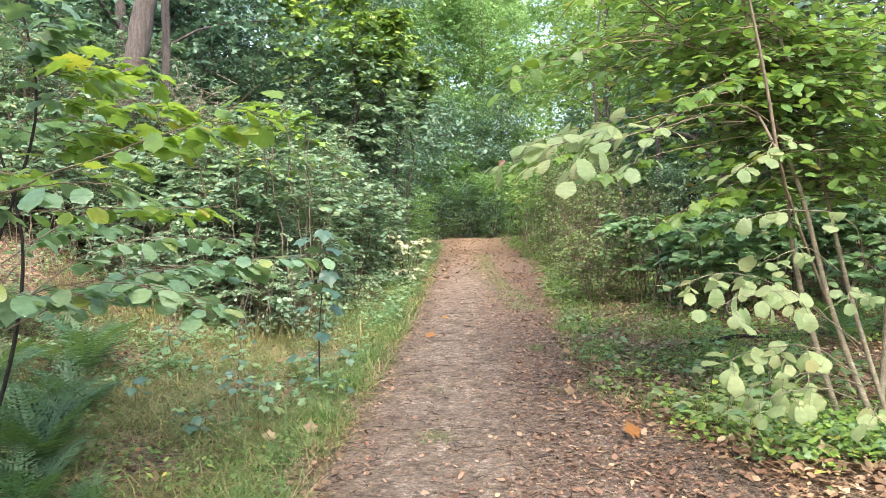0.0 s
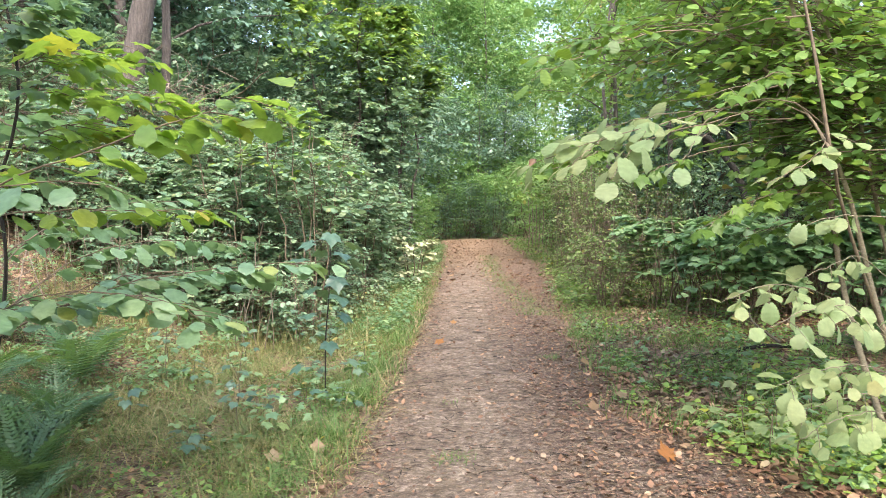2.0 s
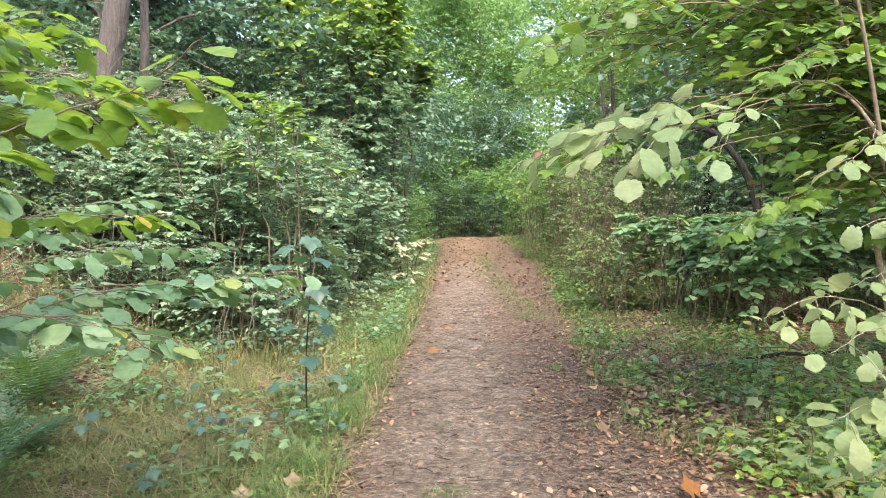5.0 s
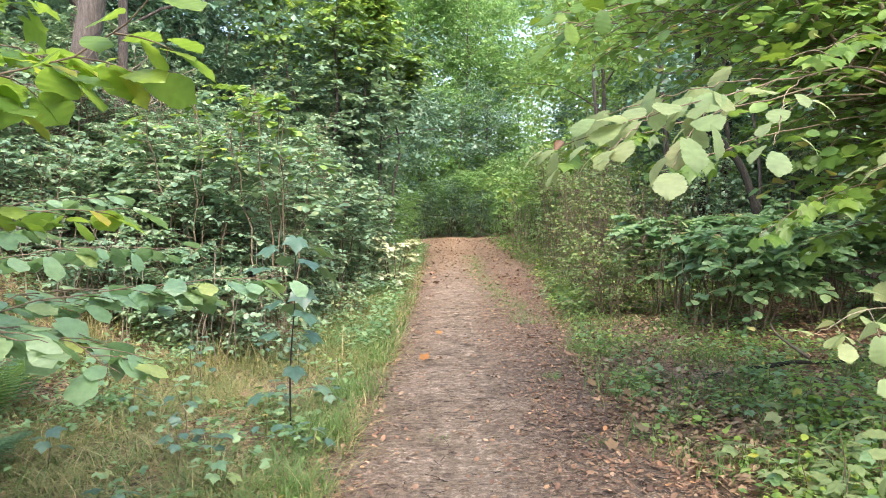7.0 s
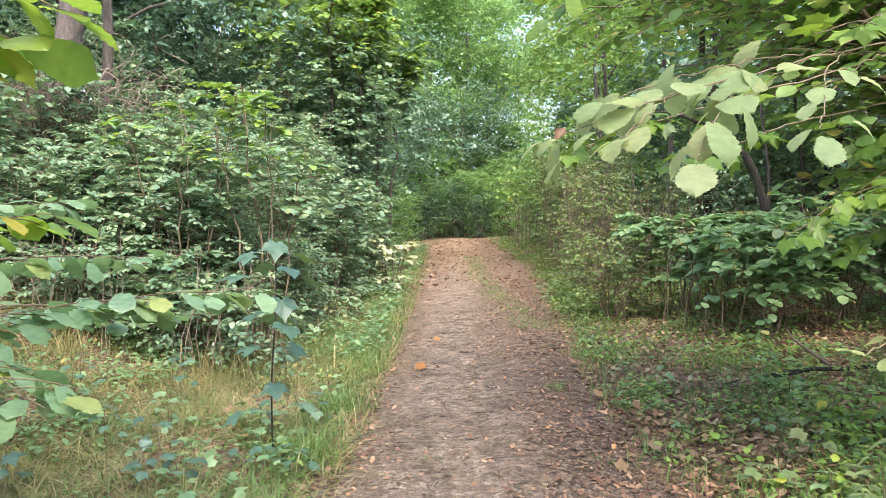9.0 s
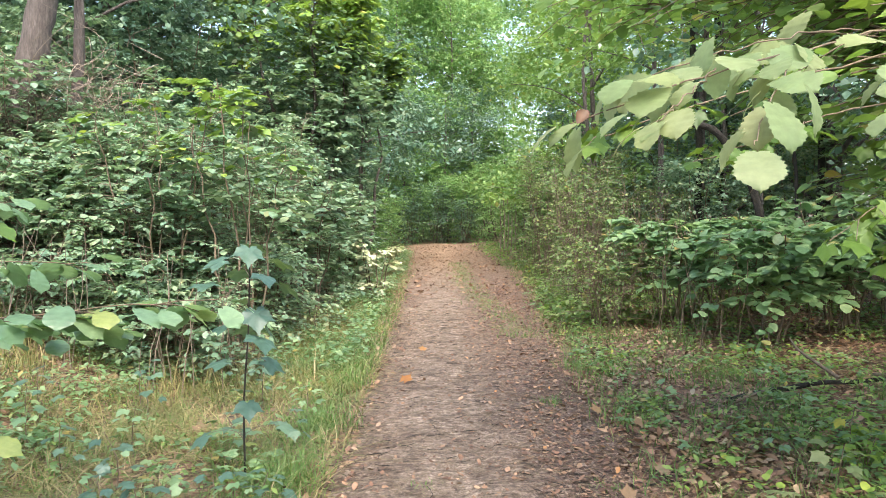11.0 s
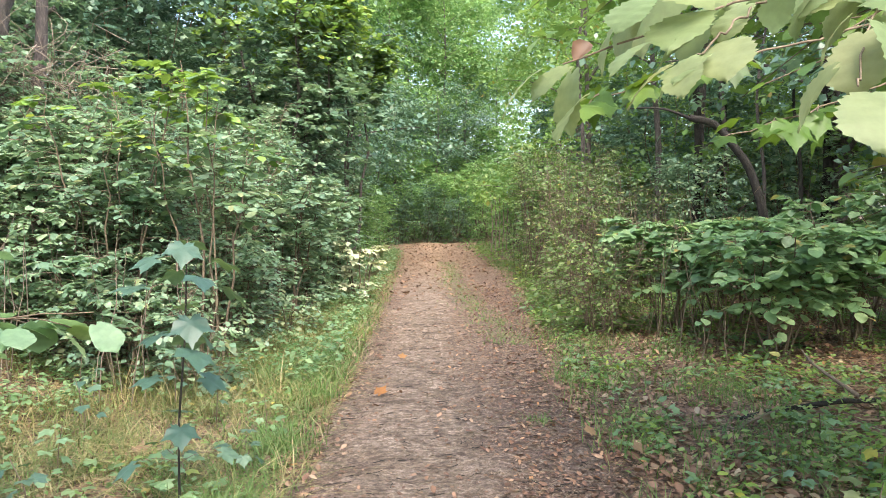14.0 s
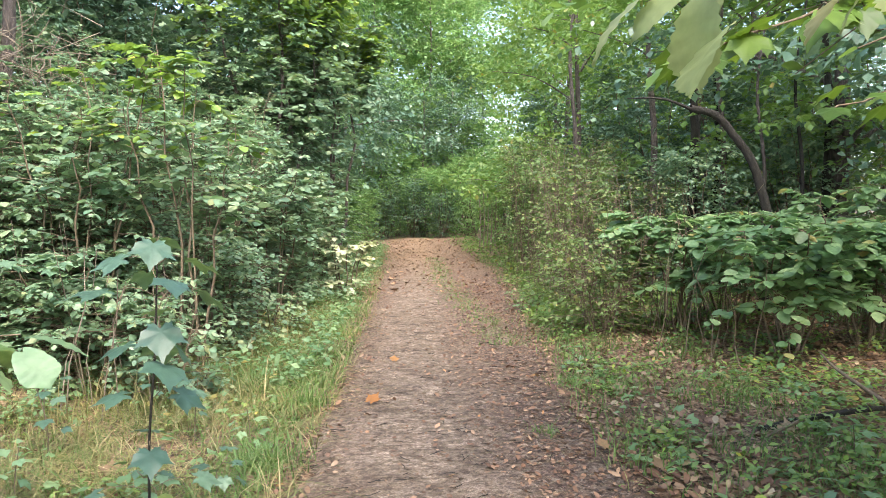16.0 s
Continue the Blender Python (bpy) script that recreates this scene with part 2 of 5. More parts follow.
def path_mat():
    """Trodden sandy earth, damp and dark with litter along one wheel rut, brown needles further on."""
    m, nt, bsdf, out = nodes_of("path_earth")
    geo = nt.nodes.new("ShaderNodeNewGeometry")
    sep = nt.nodes.new("ShaderNodeSeparateXYZ")
    nt.links.new(geo.outputs["Position"], sep.inputs[0])
    n1, n2, n3 = tex_noise(nt, 1.6, 5.0), tex_noise(nt, 22.0, 6.0, 0.7, (1, 1.6, 1)), tex_noise(nt, 110.0, 4.0, 0.7)
    earth = ramp(nt, [(0.34, (0.085, 0.062, 0.048)), (0.5, (0.245, 0.188, 0.150)), (0.66, (0.43, 0.345, 0.285))], n2)
    earth = mixed(nt, earth, ramp(nt, [(0.38, (0.62, 0.58, 0.55)), (0.5, (1.0, 1.0, 1.0)), (0.62, (1.22, 1.22, 1.22))], tex_noise(nt, 3.2, 5.0, 0.65)), 1.0, "MULTIPLY")
    humus = ramp(nt, [(0.38, (0.062, 0.038, 0.030)), (0.54, (0.185, 0.115, 0.090)), (0.7, (0.33, 0.225, 0.178))], n2)
    needles = ramp(nt, [(0.3, (0.25, 0.145, 0.085)), (0.7, (0.44, 0.285, 0.175))], n2)

    def span(sock, a, b):
        r = nt.nodes.new("ShaderNodeMapRange")
        r.inputs[1].default_value, r.inputs[2].default_value = a, b
        nt.links.new(sock, r.inputs[0])
        return r.outputs[0]

    def math_(op, a, b):
        k = nt.nodes.new("ShaderNodeMath")
        k.operation, k.use_clamp = op, True
        for sock, v in zip(k.inputs, (a, b)):
            if isinstance(v, float):
                sock.default_value = v
            else:
                nt.links.new(v, sock)
        return k.outputs[0]
    earth = mixed(nt, earth, ramp(nt, [(0.4, (0.55, 0.5, 0.47)), (0.52, (1.0, 1.0, 1.0)), (0.62, (1.25, 1.24, 1.22))], tex_noise(nt, 9.0, 5.0, 0.7, (0.8, 1.3, 1))), 0.85, "MULTIPLY")
    rut = math_("MULTIPLY", span(sep.outputs[0], 0.3, 0.75), span(n1, 0.26, 0.5))
    edge = math_("MULTIPLY", span(sep.outputs[0], -0.1, -0.5), span(n1, 0.34, 0.6))
    far = span(sep.outputs[1], 15.0, 24.0)
    col = mixed(nt, earth, humus, math_("ADD", rut, edge))
    col = mixed(nt, col, needles, math_("MULTIPLY", far, 0.8))
    for sc_, sh_ in ((38.0, 0.62), (75.0, 0.55)):
        tone, lie, _ = chips(nt, sc_, [(0.0, (0.03, 0.02, 0.017)), (0.4, (0.10, 0.062, 0.045))], [(0.75, (0.21, 0.145, 0.105)), (1.0, (0.38, 0.3, 0.24))], sh_, (1, 0.7, 1))
        col = mixed(nt, col, tone, math_("MULTIPLY", lie, math_("ADD", math_("MULTIPLY", span(sep.outputs[0], 0.3, 0.8), 0.45), math_("ADD", math_("MULTIPLY", edge, 0.4), 0.28))))
    col = mixed(nt, col, ramp(nt, [(0.3, (0.55, 0.55, 0.55)), (0.7, (1.4, 1.4, 1.4))], n3), 1.0, "MULTIPLY")
    nt.links.new(col, bsdf.inputs["Base Color"])
    bsdf.inputs["Roughness"].default_value = 0.9
    h = nt.nodes.new("ShaderNodeMath")
    h.operation = "ADD"
    nt.links.new(n2, h.inputs[0])
    nt.links.new(n3, h.inputs[1])
    bumped(nt, bsdf, h.outputs[0], 0.9, 0.025)
    return m


M_PATH = path_mat()


# ---- geometry helpers ----
def mesh_np(name, verts, faces, mat, smooth=False):
    """A mesh from arrays: verts (n, 3) and a list of face arrays (m, k)."""
    me = bpy.data.meshes.new(name)
    verts = np.asarray(verts, np.float32)
    faces = [np.asarray(f, np.int32) for f in (faces if isinstance(faces, list) else [faces]) if len(f)]
    loops = np.concatenate([f.ravel() for f in faces])
    counts = np.concatenate([np.full(len(f), f.shape[1], np.int32) for f in faces])
    starts = np.concatenate([[0], np.cumsum(counts)[:-1]]).astype(np.int32)
    me.vertices.add(len(verts)), me.loops.add(len(loops)), me.polygons.add(len(counts))
    me.vertices.foreach_set("co", verts.ravel())
    me.loops.foreach_set("vertex_index", loops)
    me.polygons.foreach_set("loop_start", starts)
    if smooth:
        me.polygons.foreach_set("use_smooth", np.ones(len(counts), bool))
    me.update(calc_edges=True)
    me.materials.append(mat)
    return me


def joined(pieces):
    """Arrays of several (verts, faces) pieces as one."""
    vs, fs, n = [], [], 0
    for v, f in pieces:
        vs.append(v)
        fs.append(f + n)
        n += len(v)
    return np.concatenate(vs), np.concatenate(fs)


def thing(name, x, y, z, label, category, group="", kind=""):
    ob = new(name)
    ob.empty_display_size = 0.1
    ob.location = (x, y, z)
    return tagged(ob, label, category, group, kind)


def part(name, me, parent, label="", kind=""):
    """One mesh under a thing or a part; its points are in the world's metres."""
    ob = new(name, me)
    ob.parent = parent
    if parent.parent is None:
        ob.matrix_parent_inverse = Matrix.Translation(parent.location).inverted()
    return tagged(ob, label, kind=kind)


def spline(pts, n):
    """A smooth line of n points through pts."""
    p = np.asarray(pts, float)
    s = np.linspace(0, len(p) - 1, n)
    i = np.clip(s.astype(int), 0, len(p) - 2)
    u = (s - i)[:, None]
    p0, p1, p2, p3 = p[np.clip(i - 1, 0, None)], p[i], p[i + 1], p[np.clip(i + 2, None, len(p) - 1)]
    return 0.5 * (2 * p1 + (p2 - p0) * u + (2 * p0 - 5 * p1 + 4 * p2 - p3) * u * u + (3 * p1 - p0 - 3 * p2 + p3) * u ** 3)


def tube(pts, r0, r1, sides=6, lumps=0.0, rng=None, close=False):
    pts = np.asarray(pts, float)
    n = len(pts)
    d = np.gradient(pts, axis=0)
    d /= np.linalg.norm(d, axis=1)[:, None] + 1e-9
    ref = np.where(np.abs(d[:, 2:3]) > 0.9, [[1.0, 0, 0]], [[0, 0, 1.0]])
    a = np.cross(d, ref)
    a /= np.linalg.norm(a, axis=1)[:, None]
    b = np.cross(d, a)
    ang = np.arange(sides) * 2 * np.pi / sides
    r = np.linspace(r0, r1, n)[:, None] * np.ones((1, sides))
    if close:
        r[0], r[-1] = 0.001, 0.001
        pts = pts.copy()
        pts[0], pts[-1] = pts[1] - (pts[1] - pts[0]) * 0.02, pts[-2] + (pts[-1] - pts[-2]) * 0.02
    if lumps:
        r = r * (1 + lumps * (rng.random((n, sides)) - 0.5) * 2)
    v = pts[:, None] + r[..., None] * (np.cos(ang)[None, :, None] * a[:, None] + np.sin(ang)[None, :, None] * b[:, None])
    i, j = np.meshgrid(np.arange(n - 1), np.arange(sides), indexing="ij")
    k = (j + 1) % sides
    f = np.stack([i * sides + j, i * sides + k, (i + 1) * sides + k, (i + 1) * sides + j], -1).reshape(-1, 4)
    return v.reshape(-1, 3), f


def oval_leaf(side, ribs, pleat=0.0, droop=0.12, cup=0.1):
    """A leaf one long, from its outline's half widths side at the stations ribs."""
    n = len(ribs)
    y = np.asarray(ribs, float)
    w = np.asarray(side, float)
    z = -droop * y ** 2
    mid = np.stack([0 * y, y, z], 1)
    zz = z + cup * w + pleat * (np.arange(n) % 2)
    left, right = np.stack([-w, y + 0.06, zz], 1), np.stack([w, y + 0.06, zz], 1)
    left[[0, -1]], right[[0, -1]] = mid[[0, -1]], mid[[0, -1]]
    v = np.concatenate([mid, left[1:-1], right[1:-1]])
    L = [0] + [n + i for i in range(n - 2)] + [n - 1]
    R = [0] + [n + (n - 2) + i for i in range(n - 2)] + [n - 1]
    tri = []
    for i in range(n - 1):
        for a, b, c, d in ((i, i + 1, L[i + 1], L[i]), (i, R[i], R[i + 1], i + 1)):
            q = [a, b, c, d]
            q = [k for m_, k in enumerate(q) if k not in q[:m_]]
            for k in range(1, len(q) - 1):
                tri.append((q[0], q[k], q[k + 1]))
    return v, np.array(tri)


def hazel_leaf(teeth, droop, cup, n=22, pleat=0.012):
    """A broad round leaf with a heart-shaped base, a short point, a toothed edge and folded side veins."""
    t = np.linspace(0, 1, n)
    w = np.interp(t, [0, 0.06, 0.18, 0.36, 0.55, 0.68, 0.79, 0.88, 1.0], [0.1, 0.22, 0.34, 0.44, 0.48, 0.43, 0.31, 0.14, 0.0])
    tooth = teeth * np.where(np.arange(n) % 2, 1.0, -1.0) * (t < 0.97) * (t > 0.02)
    fold = pleat * np.where(np.arange(n) % 4 < 2, 1.0, -1.0) * np.sin(np.pi * t)
    rows = []
    for q in (-1.0, -0.5, 0.0, 0.5, 1.0):
        a = abs(q)
        x = q * w + np.sign(q) * (a > 0.9) * tooth
        y = 1.1 * t - 0.14 * a * (1 - t) ** 2 + 0.12 * a * np.sin(np.pi * t) ** 2
        rows.append(np.stack([x, y, -droop * y ** 2 + cup * np.abs(x) - 0.3 * cup * a * a + fold * a], 1))
    v = np.concatenate(rows)
    f = []
    for r in range(4):
        for i in range(n - 1):
            a, b, c, d = r * n + i, (r + 1) * n + i, (r + 1) * n + i + 1, r * n + i + 1
            f += [(a, b, c), (a, c, d)]
    return v, np.array(f)


def lobed_leaf(teeth=False, droop=0.15):
    """A maple leaf: five pointed lobes about the stalk's end."""
    lobes = [(-140, 0.42), (-62, 0.62), (0, 0.72), (62, 0.62), (140, 0.42)]
    pts = [(180, 0.08)]
    for k, (a, r) in enumerate(lobes):
        if teeth:
            pts += [(a - 19, r * 0.66), (a - 13, r * 0.74), (a - 9, r * 0.72), (a, r), (a + 9, r * 0.72), (a + 13, r * 0.74), (a + 19, r * 0.66)]
        else:
            pts += [(a - 16, r * 0.7), (a, r), (a + 16, r * 0.7)]
        if k < 4:
            pts.append(((a + lobes[k + 1][0]) / 2, 0.38 if k in (0, 3) else 0.44))
    v = [(0, 0.3, 0.03)]
    for a, r in pts:
        a = radians(a)
        x, y = math.sin(a) * r, 0.3 + math.cos(a) * r
        v.append((x, y, -droop * (r ** 2) - 0.03 * math.cos(a * 5)))
    n = len(v) - 1
    return np.array(v), np.array([(0, 1 + (i + 1) % n, 1 + i) for i in range(n)])


LEAF_FAR = (np.array([(0, 0, 0), (-0.36, 0.5, 0.07), (0, 1, -0.08), (0.36, 0.5, 0.07)]), np.array([(0, 2, 1), (0, 3, 2)]))
LEAF_MID = oval_leaf([0, 0.33, 0.41, 0.27, 0], [0, 0.16, 0.42, 0.74, 1.0])
LEAF_BIT = (np.array([(0, 0, 0), (-0.3, 0.35, 0.1), (-0.22, 0.8, 0.02), (0.05, 1, 0.12), (0.34, 0.6, 0.0), (0.22, 0.2, 0.08)]), np.array([(0, 5, 1), (1, 5, 4), (1, 4, 2), (2, 4, 3)]))
LEAF_CURL = oval_leaf([0, 0.2, 0.3, 0.22, 0], [0, 0.2, 0.48, 0.78, 1.0], droop=-0.3, cup=0.45)
LEAF_STAR = (np.array([(0, 0.1, 0), (-0.5, 0.2, -0.03), (-0.2, 0.45, 0.04), (-0.42, 0.85, -0.05), (0, 0.62, 0.04), (0, 1.05, -0.1), (0.42, 0.85, -0.05), (0.2, 0.45, 0.04), (0.5, 0.2, -0.03)]),
             np.array([(0, 2, 1), (2, 4, 3), (0, 4, 2), (2, 4, 4), (4, 6, 5), (0, 7, 4), (4, 7, 6), (0, 8, 7), (4, 5, 3)])[[0, 1, 2, 4, 5, 6, 7, 8]])
LEAF_SLIM = oval_leaf([0, 0.27, 0], [0, 0.42, 1.0])
LEAF_MAPLE = lobed_leaf()
LEAF_NEAR = hazel_leaf(0.006, 0.16, 0.10)
LEAF_TOOTHED = hazel_leaf(0.03, 0.26, 0.16, pleat=0.011)
LEAF_MAPLE_NEAR = lobed_leaf(True)


def leaf_axes(yaw, pitch, roll):
    d = np.stack([np.cos(yaw) * np.cos(pitch), np.sin(yaw) * np.cos(pitch), np.sin(pitch)], -1)
    s0 = np.stack([np.sin(yaw), -np.cos(yaw), 0 * yaw], -1)
    n0 = np.cross(s0, d)
    s = s0 * np.cos(roll)[:, None] + n0 * np.sin(roll)[:, None]
    return s, d, np.cross(s, d)


def leaves_np(template, pos, yaw, pitch, roll, size):
    tv, tf = template
    s, d, n = leaf_axes(yaw, pitch, roll)
    v = (tv[None, :, 0:1] * s[:, None] + tv[None, :, 1:2] * d[:, None] + tv[None, :, 2:3] * n[:, None]) * size[:, None, None] + pos[:, None]
    f = tf[None] + (np.arange(len(pos)) * len(tv))[:, None, None]
    return v.reshape(-1, 3), f.reshape(-1, tf.shape[1])


def sprays(rng, start, az, elev, length, k, size, droop=0.25, tilt=0.35):
    """Flat leafy twigs: k leaves to a twig, to both sides of it. Returns leaf arrays and the twigs' lines (t, 4, 3)."""
    T = len(start)
    u = np.linspace(0.22, 1.0, k)[None] + rng.normal(0, 0.03, (T, k))
    way = np.stack([np.cos(az) * np.cos(elev), np.sin(az) * np.cos(elev), np.sin(elev)], -1)

    def at(q):
        p = start[:, None] + way[:, None] * (length[:, None] * q)[..., None]
        p[..., 2] -= droop * length[:, None] * q ** 2
        return p
    pos = at(u).reshape(-1, 3)
    turn = np.where(np.arange(k) % 2 == 0, 1.0, -1.0)[None] * rng.uniform(0.6, 1.2, (T, k))
    turn[:, -1] *= 0.2
    yaw = (az[:, None] + turn).ravel()
    n = T * k
    pitch = rng.normal(-0.2, tilt, n)
    roll = rng.normal(0, tilt, n)
    sz = size * rng.uniform(0.6, 1.25, n)
    return (pos, yaw, pitch, roll, sz), at(np.linspace(0, 1, 4)[None] * np.ones((T, 1)))


def twigs_np(lines, r0, r1, sides=3):
    T, n, _ = lines.shape
    d = lines[:, -1] - lines[:, 0]
    d /= np.linalg.norm(d, axis=1)[:, None] + 1e-9
    a = np.cross(d, [0.0, 0.12, 1.0])
    a /= np.linalg.norm(a, axis=1)[:, None] + 1e-9
    b = np.cross(d, a)
    ang = np.arange(sides) * 2 * np.pi / sides
    ring = np.cos(ang)[None, :, None] * a[:, None] + np.sin(ang)[None, :, None] * b[:, None]
    r = np.linspace(r0, r1, n)
    v = lines[:, :, None] + r[None, :, None, None] * ring[:, None]
    i, j = np.meshgrid(np.arange(n - 1), np.arange(sides), indexing="ij")
    k = (j + 1) % sides
    f = np.stack([i * sides + j, i * sides + k, (i + 1) * sides + k, (i + 1) * sides + j], -1).reshape(-1, 4)
    f = f[None] + (np.arange(T) * n * sides)[:, None, None]
    return v.reshape(-1, 3), f.reshape(-1, 4)


def rise(x, y):
    """Height of the ground: a slight cross fall, and a bank on the left."""
    x, y = np.asarray(x, float), np.asarray(y, float)
    k = np.clip((-x - 1.6) / 6.5, 0, 1)
    k2 = np.clip((y - 4.0) / 5.0, 0, 1)
    bank = 2.6 * k * k * (3 - 2 * k) * (0.15 + 0.85 * k2 * k2 * (3 - 2 * k2))
    k3 = np.clip((-x - 8) / 14.0, 0, 1)
    bank = bank + 5.0 * k3 * k3 * (3 - 2 * k3) * k2
    far = np.clip((np.abs(x) - 30) / 60, 0, 1)
    bumps = 0.025 * np.sin(2.1 * x + 0.7 * y) * np.sin(1.3 * y - 0.8 * x) + 0.012 * np.sin(5.3 * x + 1.1) * np.sin(4.7 * y)
    off = np.clip((np.abs(x - 0.3) - 0.7) / 0.8, 0, 1)
    return 0.031 * np.clip(x, -8, 8) + bank * (1 - far) + bumps * off


def zg(x, y):
    return float(rise(x, y))


# ---- ground and path ----
def edges_of(y):
    """Left and right edge of the trodden path at y."""
    l = np.interp(y, [-8, 3, 8, 14, 20, 30, 36, 45], [-0.6, -0.6, -0.55, -0.62, -0.8, -1.1, -1.9, -3.6])
    r = np.interp(y, [-8, 2.5, 4.2, 5, 7, 9.5, 14, 20, 30, 36, 45], [1.9, 2.0, 1.45, 1.18, 1.2, 1.34, 1.6, 1.72, 1.25, 0.6, -1.2])
    return l, r


def build_ground():
    xs = np.concatenate([[-1500, -400, -120, -50, -28], np.arange(-18, -8, 0.8), np.arange(-8, 8, 0.18), np.arange(8, 18, 0.8), [28, 50, 120, 400, 1500]])
    ys = np.concatenate([[-1500, -400, -120, -40, -20], np.arange(-12, -2, 0.8), np.arange(-2, 16, 0.18), np.arange(16, 50, 0.5), [60, 80, 140, 400, 1500]])
    X, Y = np.meshgrid(xs, ys, indexing="ij")
    Z = rise(X, Y)
    l, r = edges_of(Y)
    inside = (X > l + 0.12) & (X < r - 0.12) & (Y > -11) & (Y < 44)
    Z = Z - 0.05 * inside
    n, m = X.shape
    i, j = np.meshgrid(np.arange(n - 1), np.arange(m - 1), indexing="ij")
    f = np.stack([i * m + j, (i + 1) * m + j, (i + 1) * m + j + 1, i * m + j + 1], -1).reshape(-1, 4)
    me = mesh_np("ground", np.stack([X, Y, Z], -1).reshape(-1, 3), f, M_SOIL, True)
    tagged(new("ground", me), "brown woodland soil covered in leaf litter", "ground", kind="structure")


def build_path():
    rng = np.random.default_rng(3)
    ys = np.concatenate([np.arange(-10, 2, 0.4), np.arange(2, 14, 0.06), np.arange(14, 44, 0.25)])
    us = np.linspace(-1, 1, 45)
    l, r = edges_of(ys)
    wob = 0.09 * np.sin(ys * 2.3) + 0.06 * np.sin(ys * 5.9 + 1) + rng.normal(0, 0.025, len(ys))
    wob2 = 0.09 * np.sin(ys * 1.9 + 2) + 0.06 * np.sin(ys * 6.7) + rng.normal(0, 0.025, len(ys))
    l, r = l + wob, r + wob2
    X = l[:, None] + (r - l)[:, None] * (us[None] + 1) / 2
    Y = ys[:, None] + 0 * X
    Z = rise(X, Y) + 0.016 - 0.045 * np.abs(us[None]) ** 6
    Z += 0.012 * np.sin(X * 7.1 + Y * 3.3) * np.sin(Y * 4.1 - X * 2.2) * (1 - us[None] ** 2) + rng.normal(0, 0.003, X.shape)
    n, m = X.shape
    i, j = np.meshgrid(np.arange(n - 1), np.arange(m - 1), indexing="ij")
    f = np.stack([i * m + j, i * m + j + 1, (i + 1) * m + j + 1, (i + 1) * m + j], -1).reshape(-1, 4)
    me = mesh_np("path", np.stack([X, Y, Z], -1).reshape(-1, 3), f, M_PATH, True)
    tagged(new("path", me), "trodden earth footpath strewn with dry leaves", "path", kind="structure")


build_ground()
build_path()


# ---- shrubs and trees ----
def build_shrub(name, x, y, h, spread, seed, mat, label, category="shrub", group="", stems=5, twigs=170, k=13, size=0.085,
                template=LEAF_MID, low=0.3, bark=M_TWIG, lean=(0, 0), top_mat=None, at_origin=False, stem_r=0.014, tilt=0.35, flat=0.25, share=0.8):
    """A many-stemmed woodland shrub: stems, side twigs in layers, flat sprays of leaves."""
    rng = np.random.default_rng(seed)
    z = 0.0 if at_origin else zg(x, y)
    top = thing(name, x, y, z, label, category, group)
    starts, azs, hs = [], [], []
    for i in range(stems):
        a = i * 2 * math.pi / stems + rng.uniform(-0.5, 0.5)
        out = spread * rng.uniform(0.25, 0.62)
        hh = h * rng.uniform(0.72, 1.0)
        foot = np.array([x + 0.09 * math.cos(a), y + 0.09 * math.sin(a), z - 0.04])
        tip = np.array([x + out * math.cos(a) + lean[0] * hh, y + out * math.sin(a) + lean[1] * hh, z + hh])
        mid = foot * 0.5 + tip * 0.5 + np.array([rng.uniform(-.1, .1) * spread, rng.uniform(-.1, .1) * spread, 0.05 * h])
        line = spline([foot, mid, tip], 9)
        line[1:-1] += rng.normal(0, 0.012 * h, (7, 3)) * [1, 1, 0.3]
        v, f = tube(line, stem_r * rng.uniform(0.8, 1.3), 0.003, 5)
        part("stem", mesh_np("stem", v, f, bark, True), top)
        q = twigs // stems
        s = low + (1 - low) * rng.random(q) ** 0.8
        idx = s * 8
        i0 = np.clip(idx.astype(int), 0, 7)
        p = line[i0] + (line[i0 + 1] - line[i0]) * (idx - i0)[:, None]
        starts.append(p)
        azs.append(a + rng.normal(0, 1.3, q))
        hs.append(s)
    start, az, s = np.concatenate(starts), np.concatenate(azs), np.concatenate(hs)
    T = len(start)
    length = spread * rng.uniform(0.35, 0.85, T) * (1.15 - 0.65 * s)
    elev = rng.normal(0.12, 0.22, T) + flat * s
    lv, lines = sprays(rng, start, az, elev, length, k, size, tilt=tilt)
    v, f = twigs_np(lines[:, ::3] if template is LEAF_FAR else lines, 0.0045, 0.0015)
    if not at_origin:
        part("twig_mass", mesh_np("twig_mass", v, f, bark), top, kind="stuff")
    if top_mat is None:
        v, f = leaves_np(template, *lv)
        part("foliage", mesh_np("foliage", v, f, mat), top, kind="stuff")
    else:
        cut = z + share * h
        hi = lv[0][:, 2] > cut + rng.normal(0, 0.1 * h, T * k)
        for sel, m_, nm in ((~hi, mat, "foliage"), (hi, top_mat, "young_foliage")):
            v, f = leaves_np(template, *[a_[sel] for a_ in lv])
            part(nm, mesh_np(nm, v, f, m_), top, kind="stuff")
    return top


